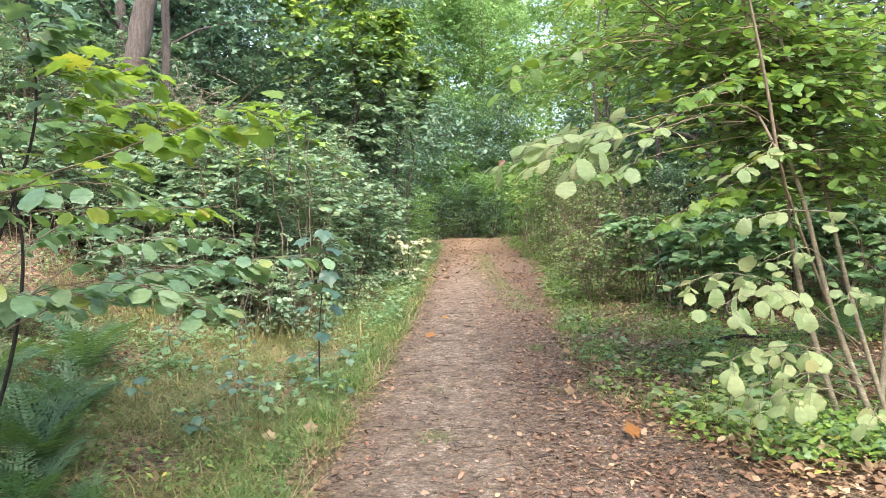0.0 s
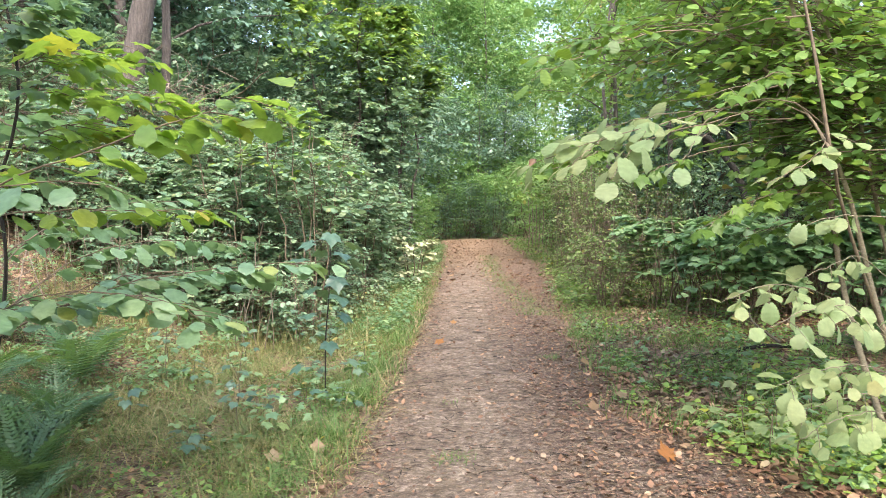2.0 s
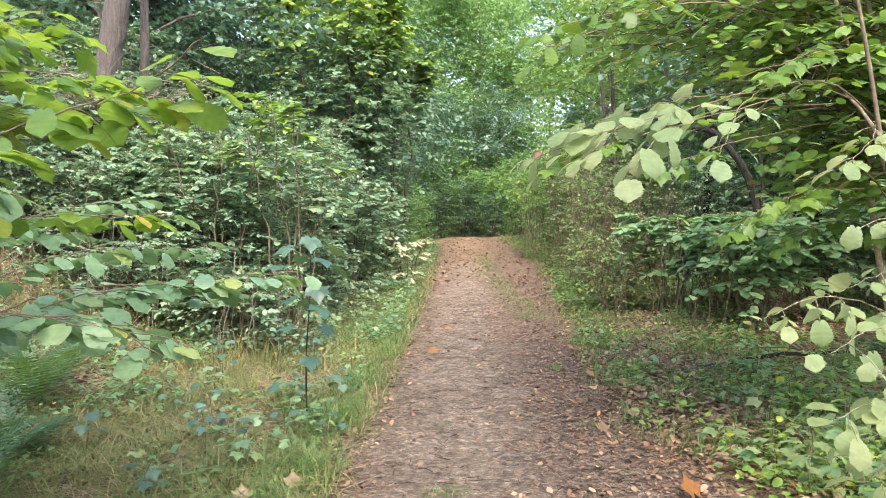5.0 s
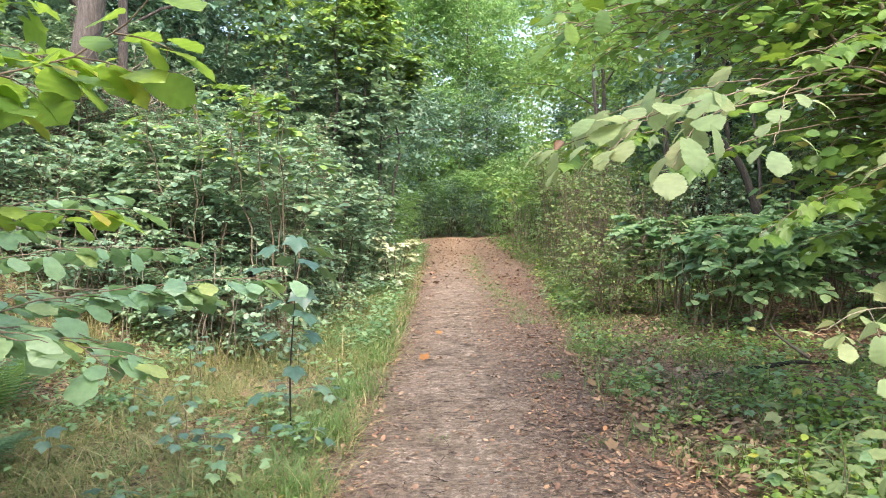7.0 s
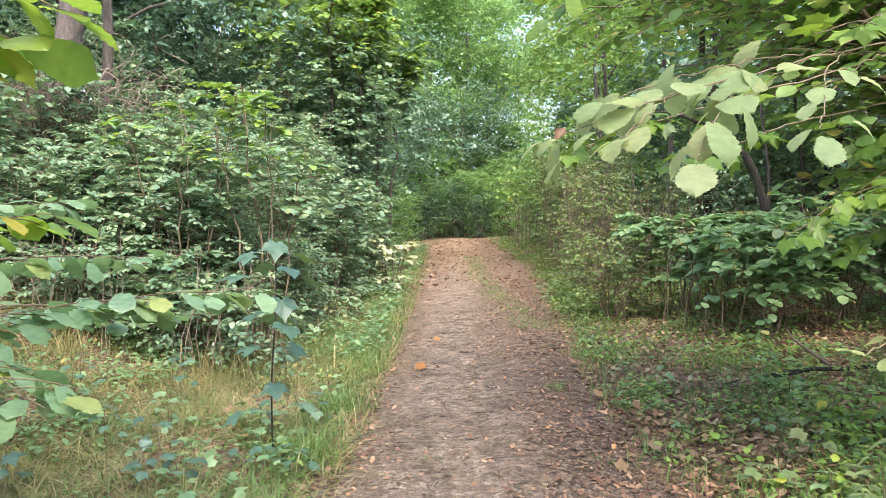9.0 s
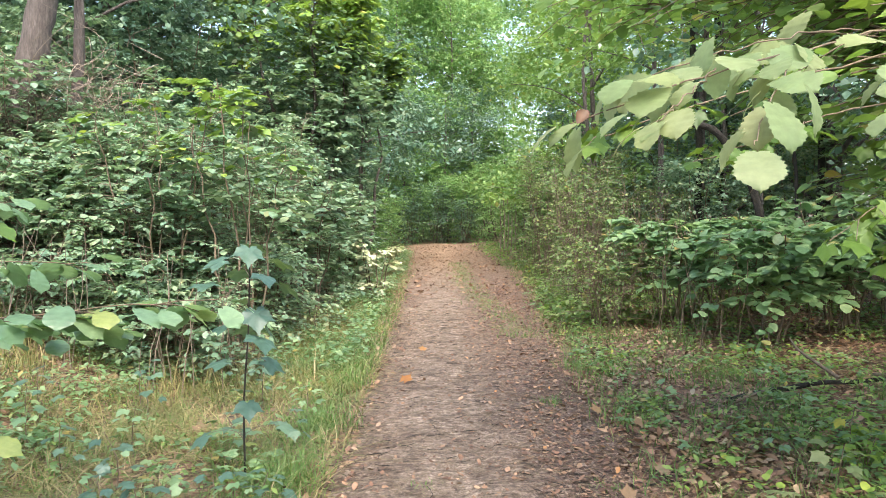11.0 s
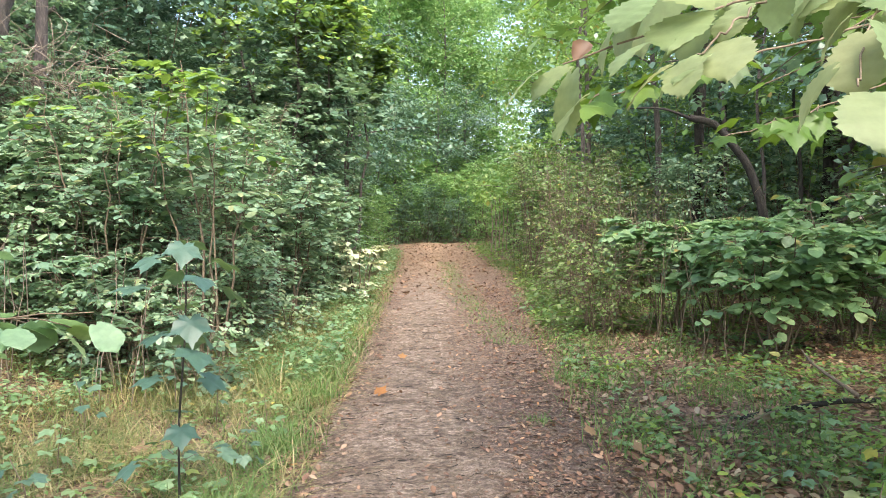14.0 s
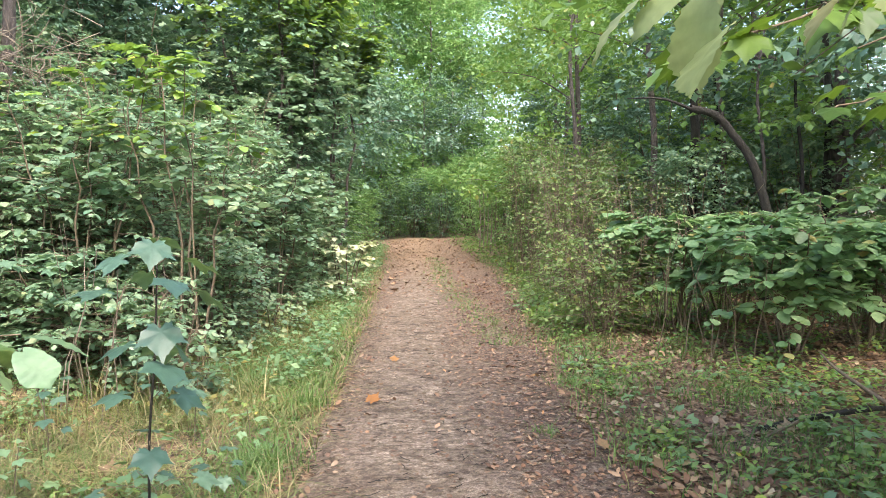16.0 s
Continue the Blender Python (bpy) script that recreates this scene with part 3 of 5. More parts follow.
def build_tree(name, seed, h, crown_r, base, mat, label, size=0.1, twigs=650, k=12, trunk_r=0.14, bark=M_BARK, template=LEAF_FAR, group="", lean=0.0):
    """A woodland tree at the origin: tapered trunk, limbs, and a crown of leafy twigs in clumps."""
    rng = np.random.default_rng(seed)
    top = thing(name, 0, 0, 0, label, "tree", group)
    line = spline([(0, 0, -0.15), (lean * h * 0.3, rng.uniform(-.15, .15), h * 0.35), (lean * h * 0.7 + rng.uniform(-.2, .2), 0, h * 0.7), (lean * h, 0, h * 0.97)], 16)
    v, f = tube(line, trunk_r, 0.02, 9, 0.06, rng)
    part("trunk", mesh_np("trunk", v, f, bark, True), top)
    starts, azs = [], []
    n_l = 16
    limbs = []
    for i in range(n_l):
        s = base / h + (0.95 - base / h) * (i + rng.random()) / n_l
        j = min(int(s * 15), 14)
        p0 = line[j]
        a = i * 2.4 + rng.uniform(-0.5, 0.5)
        ln = crown_r * (1.05 - 0.6 * s) * rng.uniform(0.7, 1.15)
        p2 = p0 + np.array([math.cos(a) * ln, math.sin(a) * ln, ln * rng.uniform(0.1, 0.55)])
        p1 = (p0 + p2) / 2 + np.array([0, 0, ln * 0.12])
        lm = spline([p0, p1, p2], 7)
        limbs.append(tube(lm, trunk_r * 0.32 * (1.1 - 0.6 * s), 0.008, 5))
        q = twigs // n_l
        u = 6 * (0.2 + 0.8 * rng.random(q) ** 0.7)
        u0 = np.clip(u.astype(int), 0, 5)
        starts.append(lm[u0] + (lm[u0 + 1] - lm[u0]) * (u - u0)[:, None] + rng.normal(0, 0.12 * crown_r, (q, 3)) * [1, 1, 0.9])
        azs.append(a + rng.normal(0, 1.4, q))
    for v, f in limbs:
        part("limb", mesh_np("limb", v, f, bark, True), top)
    start, az = np.concatenate(starts), np.concatenate(azs)
    T = len(start)
    lv, lines = sprays(rng, start, az, rng.normal(0.1, 0.3, T), crown_r * rng.uniform(0.2, 0.42, T), k, size, tilt=0.5)
    v, f = leaves_np(template, *lv)
    part("crown", mesh_np("crown", v, f, mat), top, kind="stuff")
    return top


def stand(first, spots, sink=0.05):
    """Sets a thing built at the origin on its first spot, and copies on the others: x, y, turn, scale."""
    for i, (x, y, rz, s) in enumerate(spots):
        z = zg(x, y) - sink
        ob = first if i == 0 else copy_thing(first, pose(0, 0, 0))
        ob.location, ob.rotation_euler, ob.scale = (x, y, z), (0, 0, radians(rz)), (s, s, s)


# shrubs along the left verge
G_L = "shrubs beside the path"
LEFT = [
    (-1.75, 8.7, 2.75, 0.95, 5, 190, 0.62, True), (-2.55, 8.7, 2.7, 1.0, 5, 200, 0.5, True), (-2.1, 9.9, 1.6, 0.75, 5, 130, 0.35, False),
    (-3.3, 9.3, 1.75, 1.1, 6, 220, 0.45, False), (-4.2, 9.6, 1.7, 1.1, 6, 220, 0.4, False), (-3.6, 8.7, 1.25, 0.95, 6, 150, 0.45, False),
    (-2.7, 8.3, 1.1, 0.85, 6, 130, 0.45, False), (-5.2, 8.9, 1.4, 1.1, 6, 190, 0.3, False), (-2.6, 10.8, 2.5, 1.1, 5, 190, 0.3, False),
    (-2.5, 11.7, 2.0, 0.9, 5, 150, 0.3, False), (-5.2, 7.9, 1.2, 1.0, 6, 160, 0.3, False), (-4.7, 9.9, 2.3, 1.0, 5, 200, 0.3, False), (-3.6, 10.6, 2.4, 1.0, 5, 200, 0.3, False), (-5.9, 9.8, 2.2, 1.0, 5, 200, 0.3, False),
]
for n_, (x_, y_, h_, sp_, st_, tw_, low_, young_) in enumerate(LEFT):
    lab = "tall hazel shrub with yellow-green young top shoots" if young_ else "leafy green understorey shrub with bare thin stems"
    build_shrub("shrub", x_, y_, h_, sp_, 20 + n_, M_SHRUB, lab, group=G_L, stems=st_ + (0 if young_ else 2), twigs=int(tw_ * (0.42 if young_ else 0.8)), tilt=0.24, flat=0.1, size=0.08 if n_ % 3 else 0.092,
                low=low_ * (0.75 if young_ else 0.4), template=LEAF_MAPLE if n_ in (3, 4, 6) else LEAF_MID, top_mat=M_YELLOWGREEN if young_ else None, bark=M_TWIG)

for n_, (x_, y_, h_) in enumerate([(-2.0, 10.4, 2.3), (-2.9, 9.9, 2.1), (-3.7, 9.9, 2.0), (-4.5, 10.4, 2.2), (-5.4, 10.9, 2.3), (-3.2, 11.6, 2.9), (-2.2, 12.4, 2.9), (-4.2, 12.0, 2.8), (-6.3, 10.0, 2.0), (-3.0, 8.9, 1.4), (-4.2, 8.6, 1.3), (-2.3, 8.1, 0.8), (-3.4, 8.2, 0.8), (-4.8, 8.3, 1.0), (-1.9, 9.3, 1.1), (-5.6, 8.6, 1.2), (-2.6, 9.3, 1.5), (-3.9, 9.2, 1.4)]):
    build_shrub("shrub", x_, y_, h_, 0.95, 260 + n_, M_SHRUB, "fine-leaved grey-green shrub in the undergrowth", group=G_L, stems=8, twigs=240, k=13, size=0.064, low=0.1, template=LEAF_FAR, tilt=0.32)

for n_, (x_, y_, h_) in enumerate([(-1.75, 11.9, 1.9), (-1.7, 13.6, 2.2), (-1.65, 15.4, 1.7), (-1.95, 18.6, 2.4), (-2.0, 21.5, 2.4)]):
    build_shrub("shrub", x_, y_, h_, 0.85, 280 + n_, M_SHRUB, "leafy green maple shrub at the path's edge", group=G_L, stems=7, twigs=210, k=12, size=0.085, low=0.06, template=LEAF_STAR, tilt=0.28)

# low bushy growth at the foot of the shrubs
for n_, (x_, y_, h_) in enumerate([(-1.6, 7.9, 0.6), (-1.5, 10.6, 0.5), (-1.7, 12.6, 0.6)]):
    build_shrub("bramble", x_, y_, h_, 0.62, 60 + n_, M_SHRUB, "low green bramble bush at the shrubs' foot", "bramble", "brambles", stems=7, twigs=56, k=9, size=0.06, low=0.15, stem_r=0.006)

build_shrub("bush", -1.0, 13.7, 1.15, 0.55, 66, M_PALEBUSH, "small bush with pale whitish leaves", "bush", stems=6, twigs=54, k=10, size=0.09, low=0.2)

# right side: low broad-leaved shrubs, thicket
RIGHT = [
    (3.25, 8.7, 1.2, 0.95, 190), (4.1, 9.0, 1.35, 1.0, 200), (5.0, 8.7, 1.4, 1.0, 190), (2.7, 9.9, 1.25, 0.8, 160), (3.5, 10.4, 1.4, 0.9, 170), (5.2, 9.9, 1.6, 1.1, 190), (4.4, 6.9, 1.0, 0.8, 130)]
for n_, (x_, y_, h_, sp_, tw_) in enumerate(RIGHT):
    build_shrub("shrub", x_, y_, h_, sp_, 90 + n_, M_LAYERED, "low broad-leaved hazel shrub in layered sprays", group="low shrubs in the wood", stems=6, twigs=int(tw_ * 0.62), size=0.11, low=0.42, tilt=0.26, flat=0.05)
for n_, (x_, y_, h_) in enumerate([(1.95, 11.6, 1.9), (2.3, 13.2, 2.3), (2.6, 14.8, 2.5), (1.9, 9.9, 1.0), (2.2, 16.6, 2.6), (3.0, 12.4, 2.0), (3.3, 15.4, 2.6), (2.5, 19.0, 2.8)]):
    build_shrub("thicket_bush", x_, y_, h_, 0.85, 120 + n_, M_THICKET, "twiggy thicket bush with small sparse leaves", "bush", "thicket beside the path", stems=18, twigs=250, k=9, size=0.043, low=0.12, stem_r=0.006, tilt=0.5)

# understorey further on: three kinds of bush, repeated
bush_a = build_shrub("understorey_bush", 0, 0, 3.2, 1.5, 140, M_SHRUB, "dense green understorey bush", "bush", "understorey bushes", stems=7, twigs=430, k=11, size=0.088, low=0.1, template=LEAF_FAR, at_origin=True, stem_r=0.02)
bush_b = build_shrub("understorey_bush", 0, 0, 3.8, 1.5, 141, M_DARK, "dark green understorey bush with glossy leaves", "bush", "understorey bushes", stems=7, twigs=560, k=11, size=0.08, low=0.08, template=LEAF_FAR, at_origin=True, stem_r=0.02)
bush_c = build_shrub("understorey_bush", 0, 0, 3.0, 1.4, 142, M_FAR, "light green understorey bush", "bush", "understorey bushes", stems=8, twigs=360, k=11, size=0.09, low=0.1, template=LEAF_FAR, at_origin=True, stem_r=0.018)
stand(bush_a, [(-3.6, 12.4, 10, 0.9), (-5.6, 12.6, 80, 1.0), (-3.1, 14.3, 200, 0.95), (-7.2, 10.2, 30, 0.8), (-3.0, 19.0, 120, 0.9), (3.9, 12.6, 40, 0.75), (5.6, 13.0, 100, 0.9),
               (4.3, 17.0, 200, 0.8), (6.6, 10.4, 300, 0.8), (3.6, 21.0, 30, 0.8), (-9.0, 13.0, 0, 1.1), (7.4, 16.0, 20, 1.0), (-6.4, 7.0, 44, 0.6), (6.6, 6.0, 130, 0.6), (5.0, 18.4, 60, 0.9), (6.2, 14.6, 210, 0.9), (3.4, 14.9, 10, 0.7)])
stand(bush_b, [(-3.2, 16.2, 0, 1.15), (-5.0, 15.4, 60, 1.2), (-7.4, 15.0, 140, 1.2), (-3.3, 22.0, 220, 1.0), (-4.6, 19.5, 300, 1.2), (-3.8, 26.0, 20, 1.1), (-2.9, 31.0, 99, 1.0), (3.4, 24.5, 130, 0.8), (6.0, 22.0, 240, 1.1), (-6.8, 19.0, 190, 1.3), (-9.6, 17.0, 250, 1.3), (8.8, 13.0, 10, 1.0), (-8.6, 24.0, 0, 1.3), (-7.0, 26.5, 45, 2.0), (-4.4, 25.2, 135, 1.9), (-10.4, 24.5, 215, 2.1), (-2.9, 33.5, 310, 2.0), (-12.0, 19.0, 90, 2.0), (-8.0, 16.6, 170, 1.6), (-5.8, 17.4, 20, 1.7), (7.2, 19.0, 10, 1.6), (9.8, 18.0, 100, 1.7), (6.4, 24.5, 200, 1.6), (10.0, 24.0, 290, 1.9), (8.2, 11.6, 40, 1.3), (6.6, 15.6, 75, 1.25), (4.9, 16.2, 160, 1.1), (8.4, 15.2, 255, 1.4), (5.6, 19.8, 320, 1.5), (4.2, 22.6, 15, 1.35), (8.6, 21.4, 110, 1.7), (-1.5, 35.2, 33, 0.75), (-0.2, 36.4, 133, 0.8), (1.1, 35.6, 233, 0.7), (-2.5, 30.0, 280, 0.7)])
stand(bush_c, [(2.7, 18.8, 0, 0.85), (2.9, 27.0, 90, 1.0), (2.4, 30.5, 170, 1.0), (4.6, 30.0, 250, 1.3), (-0.2, 41.0, 20, 1.3), (-3.4, 36.0, 60, 1.4), (2.2, 41.0, 300, 1.5), (-5.5, 29.0, 20, 1.5),
               (5.4, 26.0, 70, 1.2), (7.4, 31.0, 120, 1.5), (-1.0, 39.0, 200, 1.5), (1.2, 36.2, 10, 1.1), (3.4, 33.0, 50, 1.3), (-2.6, 34.0, 130, 1.2), (-1.2, 36.2, 75, 1.0), (0.3, 37.5, 165, 1.2), (2.4, 37.0, 222, 1.3), (-2.2, 23.6, 11, 0.7), (-2.3, 27.4, 111, 0.8), (-2.0, 18.4, 15, 0.62), (-1.95, 21.6, 95, 0.66), (-2.0, 25.4, 190, 0.7), (-2.0, 30.2, 260, 0.8), (-4.0, 42.0, 0, 1.6), (-1.4, 43.0, 60, 1.6), (1.1, 43.5, 140, 1.7), (3.6, 41.5, 200, 1.6), (6.0, 40.0, 300, 1.6), (2.0, 47.0, 10, 2.4), (-2.4, 48.0, 80, 2.4), (9.0, 41.0, 230, 2.3), (10.5, 31.0, 20, 2.1), (6.4, 35.5, 300, 2.0), (-6.5, 45.0, 120, 2.4)])

# trees: young maple with a yellowing top, dark ivied trees, tall light ones far off
maple = build_shrub("maple_tree", -2.4, 15.6, 6.0, 1.7, 160, M_SHRUB, "young maple tree with a yellow-green sunlit top", "tree", share=0.76, stems=4, twigs=520, k=14, size=0.12, low=0.32, template=LEAF_STAR, top_mat=M_YELLOWGREEN, stem_r=0.045, bark=M_BARK)
maple2 = build_shrub("maple_tree", -1.55, 17.0, 6.0, 1.15, 161, M_SHRUB, "slim young maple tree with yellowing upper leaves", "tree", share=0.74, stems=3, twigs=330, k=14, size=0.12, low=0.6, template=LEAF_STAR, top_mat=M_YELLOWGREEN, stem_r=0.04, bark=M_BARK)
tree_a = build_tree("tree", 170, 11, 3.2, 1.6, M_DARK, "dark green woodland tree with a dense low crown", size=0.14, twigs=900, group="woodland trees")
tree_b = build_tree("tree", 171, 12, 3.4, 0.9, M_FAR, "light green woodland tree with a slender grey trunk", size=0.15, twigs=1700, trunk_r=0.09, group="woodland trees")
tree_c = build_tree("tree", 172, 10, 2.8, 1.2, M_HAZEL, "green woodland tree with an open layered crown", size=0.135, twigs=820, trunk_r=0.1, group="woodland trees")
stand(tree_a, [(-4.4, 18.2, 0, 1.0), (6.3, 8.6, 65, 0.9), (5.9, 12.6, 130, 0.95), (-6.3, 13.4, 222, 0.95), (-8.2, 13.6, 77, 0.9), (-7.4, 20.4, 150, 1.1), (-10.6, 21.0, 240, 1.2), (-6.6, 16.8, 100, 1.0), (-3.4, 22.5, 210, 1.05), (-9.0, 19.0, 60, 1.1), (-6.0, 23.5, 300, 1.1), (-11.5, 14.5, 20, 1.0), (-3.8, 28.5, 140, 1.1), (-12.0, 24.0, 10, 1.2), (0.3, 40.0, 75, 0.7), (-1.8, 37.8, 290, 0.72), (1.9, 42.0, 165, 0.75)])
stand(tree_b, [(0.6, 44.0, 0, 1.2), (-2.2, 42.0, 200, 1.2), (5.6, 33.0, 120, 1.1), (2.0, 52.0, 40, 1.4), (-5.6, 38.0, 20, 1.3), (-1.6, 50.0, 120, 1.5), (-7.0, 46.0, 10, 1.6), (3.7, 45.0, 80, 0.85), (-4.5, 56.0, 70, 1.9), (0.2, 60.0, 150, 2.0), (-10.0, 54.0, 200, 1.9), (11.5, 60.0, 30, 2.0), (12.0, 44.0, 180, 1.6), (-2.5, 66.0, 20, 2.2)])
stand(tree_c, [(4.6, 14.6, 0, 0.85), (6.6, 17.0, 90, 0.95), (4.0, 20.5, 190, 0.9), (7.0, 12.0, 250, 0.85), (4.6, 25.5, 30, 1.0), (8.0, 26.0, 300, 1.2),
               # unseen trees about the walker; the last two added to shade the left verge
               (-8.5, -8.5, 10, 1.0), (7.0, -5.0, 200, 0.85), (-13.0, -3.0, 100, 1.0), (7.4, 4.0, 20, 0.9), (-3.5, -13.5, 50, 1.1), (4.5, -8.0, 160, 1.1), (-2.9, 0.9, 30, 0.5), (-2.4, -2.0, 130, 1.0)])


# the old trunk on the bank, a thin one beside it, and dry twigs about them
def build_trunk_tree(name, pts, r0, r1, mat, label, seed, branches=()):
    rng = np.random.default_rng(seed)
    p = np.array(pts, float)
    top = thing(name, p[0, 0], p[0, 1], p[0, 2], label, "tree")
    v, f = tube(spline(p, 60), r0, r1, 14, 0.1, rng)
    part("trunk", mesh_np("trunk", v, f, mat, True), top)
    for b in branches:
        v, f = tube(spline(b, 12), r1 * 0.6, 0.006, 6, 0.05, rng)
        part("limb", mesh_np("limb", v, f, mat, True), top)
    return top


zb = zg(-5.15, 10.5)
build_trunk_tree("old_tree", [(-5.2, 10.5, zb - 0.2), (-5.05, 10.5, zb + 0.7), (-4.86, 10.5, 2.8), (-4.62, 10.55, 3.9), (-4.3, 10.6, 6.0), (-3.9, 10.6, 9.5)], 0.2, 0.13, M_BARK, "grey leaning tree trunk on the bank", 5,
                 [[(-4.4, 10.6, 5.4), (-5.2, 10.2, 6.4), (-6.2, 10, 7.2)], [(-4.1, 10.6, 7.4), (-3.2, 11, 8.4), (-2.6, 11.6, 9)]])
build_trunk_tree("slender_tree", [(-4.75, 11.2, zg(-4.7, 11.2) - 0.15), (-4.6, 11.2, 2.6), (-4.5, 11.2, 4.0), (-4.55, 11.2, 7.5)], 0.085, 0.05, M_BARK, "slender brown tree trunk beside a thicker one", 6)
build_trunk_tree("bent_tree", [(4.1, 11.0, 0.0), (4.14, 11, 1.1), (4.04, 11, 1.6), (3.9, 11, 1.95), (3.74, 11, 2.16), (3.5, 11, 2.42), (3.2, 11, 2.5)], 0.055, 0.04, M_DARKBARK,
                 "dark bent tree trunk arching through the thicket", 7, [[(3.3, 11, 2.45), (2.9, 11, 2.6), (2.5, 11.1, 2.62)]])
for n_, (x_, y_, r_, h_) in enumerate([(3.7, 14, 0.06, 5.5), (4.4, 14.2, 0.075, 6), (4.75, 13.9, 0.05, 5), (5.6, 12.5, 0.06, 6), (3.0, 16.5, 0.05, 6), (5.3, 15.5, 0.09, 7), (4.6, 12.2, 0.03, 4), (5.0, 12.0, 0.03, 4)]):
    zz = zg(x_, y_)
    build_trunk_tree("young_tree", [(x_, y_, zz - 0.1), (x_ + 0.05, y_, zz + h_ * 0.4), (x_ - 0.08, y_, zz + h_ * 0.7), (x_ + 0.1, y_ + 0.1, zz + h_)], r_, r_ * 0.4, M_DARKBARK if n_ % 2 else M_BARK, "thin upright young tree stem in shade", 200 + n_)
for n_ in range(5):
    x_ = 1.85 + n_ * 0.11
    zz = zg(x_, 24)
    build_trunk_tree("dead_stem", [(x_, 24, zz - 0.1), (x_ + 0.04, 24, zz + 0.9), (x_ - 0.03 + 0.02 * n_, 24, zz + 1.9)], 0.018, 0.009, M_DRYTWIG, "pale bare dead stem", 220 + n_)


def build_tangle(x, y, z, spread, n, seed, label):
    rng = np.random.default_rng(seed)
    top = thing("dry_twigs", x, y, z, label, "dead branches")
    for i in range(n):
        p = np.array([x, y, z + 0.2]) + rng.normal(0, 0.62, 3) * [spread, spread * 0.5, spread * 0.55]
        d = rng.normal(0, 1, 3) * [0.8, 0.6, 0.7]
        d /= np.linalg.norm(d)
        ln = spread * rng.uniform(0.5, 1.1)
        line = spline([p, p + d * ln * 0.5 + rng.normal(0, 0.11, 3), p + d * ln + rng.normal(0, 0.17, 3) - [0, 0, 0.14]], 9)
        v, f = tube(line, 0.0055, 0.0018, 4)
        part("twig", mesh_np("twig", v, f, M_DRYTWIG), top)
    return top


build_tangle(-4.2, 10.7, 2.75, 0.62, 110, 8, "tangle of dry bare twigs hanging round the trunks")
build_tangle(-5.3, 10.0, 2.4, 0.75, 120, 9, "tangle of dry bare twigs on the bank")
build_tangle(-4.4, 6.4, 0.6, 0.8, 30, 10, "heap of dry bare twigs beneath the shrubs")


# ---- near branches, whose leaves can be told apart ----
ME_LEAF = mesh_np("leaf", *LEAF_NEAR, M_NEAR, True)
ME_LIT_HAZEL = mesh_np("leaf", *LEAF_TOOTHED, M_LIT_PALE, True)
ME_MAPLE = mesh_np("leaf", *LEAF_MAPLE_NEAR, M_NEAR)
ME_YELLOW_BACKLIT = mesh_np("leaf", *LEAF_NEAR, M_YELLOW_BACKLIT, True)
ME_MAPLE_YELLOW_BACKLIT = mesh_np("leaf", *LEAF_MAPLE_NEAR, M_YELLOW_BACKLIT)
ME_MAPLE_PALE = mesh_np("leaf", *LEAF_MAPLE_NEAR, M_LIT_PALE)
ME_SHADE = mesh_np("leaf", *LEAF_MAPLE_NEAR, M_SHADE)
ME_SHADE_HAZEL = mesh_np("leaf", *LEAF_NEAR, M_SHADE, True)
ME_DEAD = mesh_np("leaf", *oval_leaf([0, 0.22, 0.3, 0.16, 0], [0, 0.2, 0.5, 0.8, 1.0], droop=-0.3, cup=1.4), M_DEADLEAF)
ME_SYCA = mesh_np("leaf", *LEAF_MAPLE_NEAR, M_SYCA)
ME_FALLEN_TAN = mesh_np("fallen_leaf", *lobed_leaf(True, -0.35), M_TAN, True)
ME_FALLEN = mesh_np("fallen_leaf", *lobed_leaf(True, -0.35), M_ORANGE, True)


def leaf_matrix(pos, yaw, pitch, roll, size):
    s, d, n = leaf_axes(np.array([yaw]), np.array([pitch]), np.array([roll]))
    m = Matrix.Identity(4)
    for c, ax in enumerate((s[0], d[0], n[0])):
        for r in range(3):
            m[r][c] = ax[r] * size
    m.translation = pos
    return m


def hang_leaf(parent, me, pos, yaw, pitch, roll, size):
    ob = part("leaf", me, parent)
    ob.matrix_basis = leaf_matrix(pos, yaw, pitch, roll, size)
    return ob


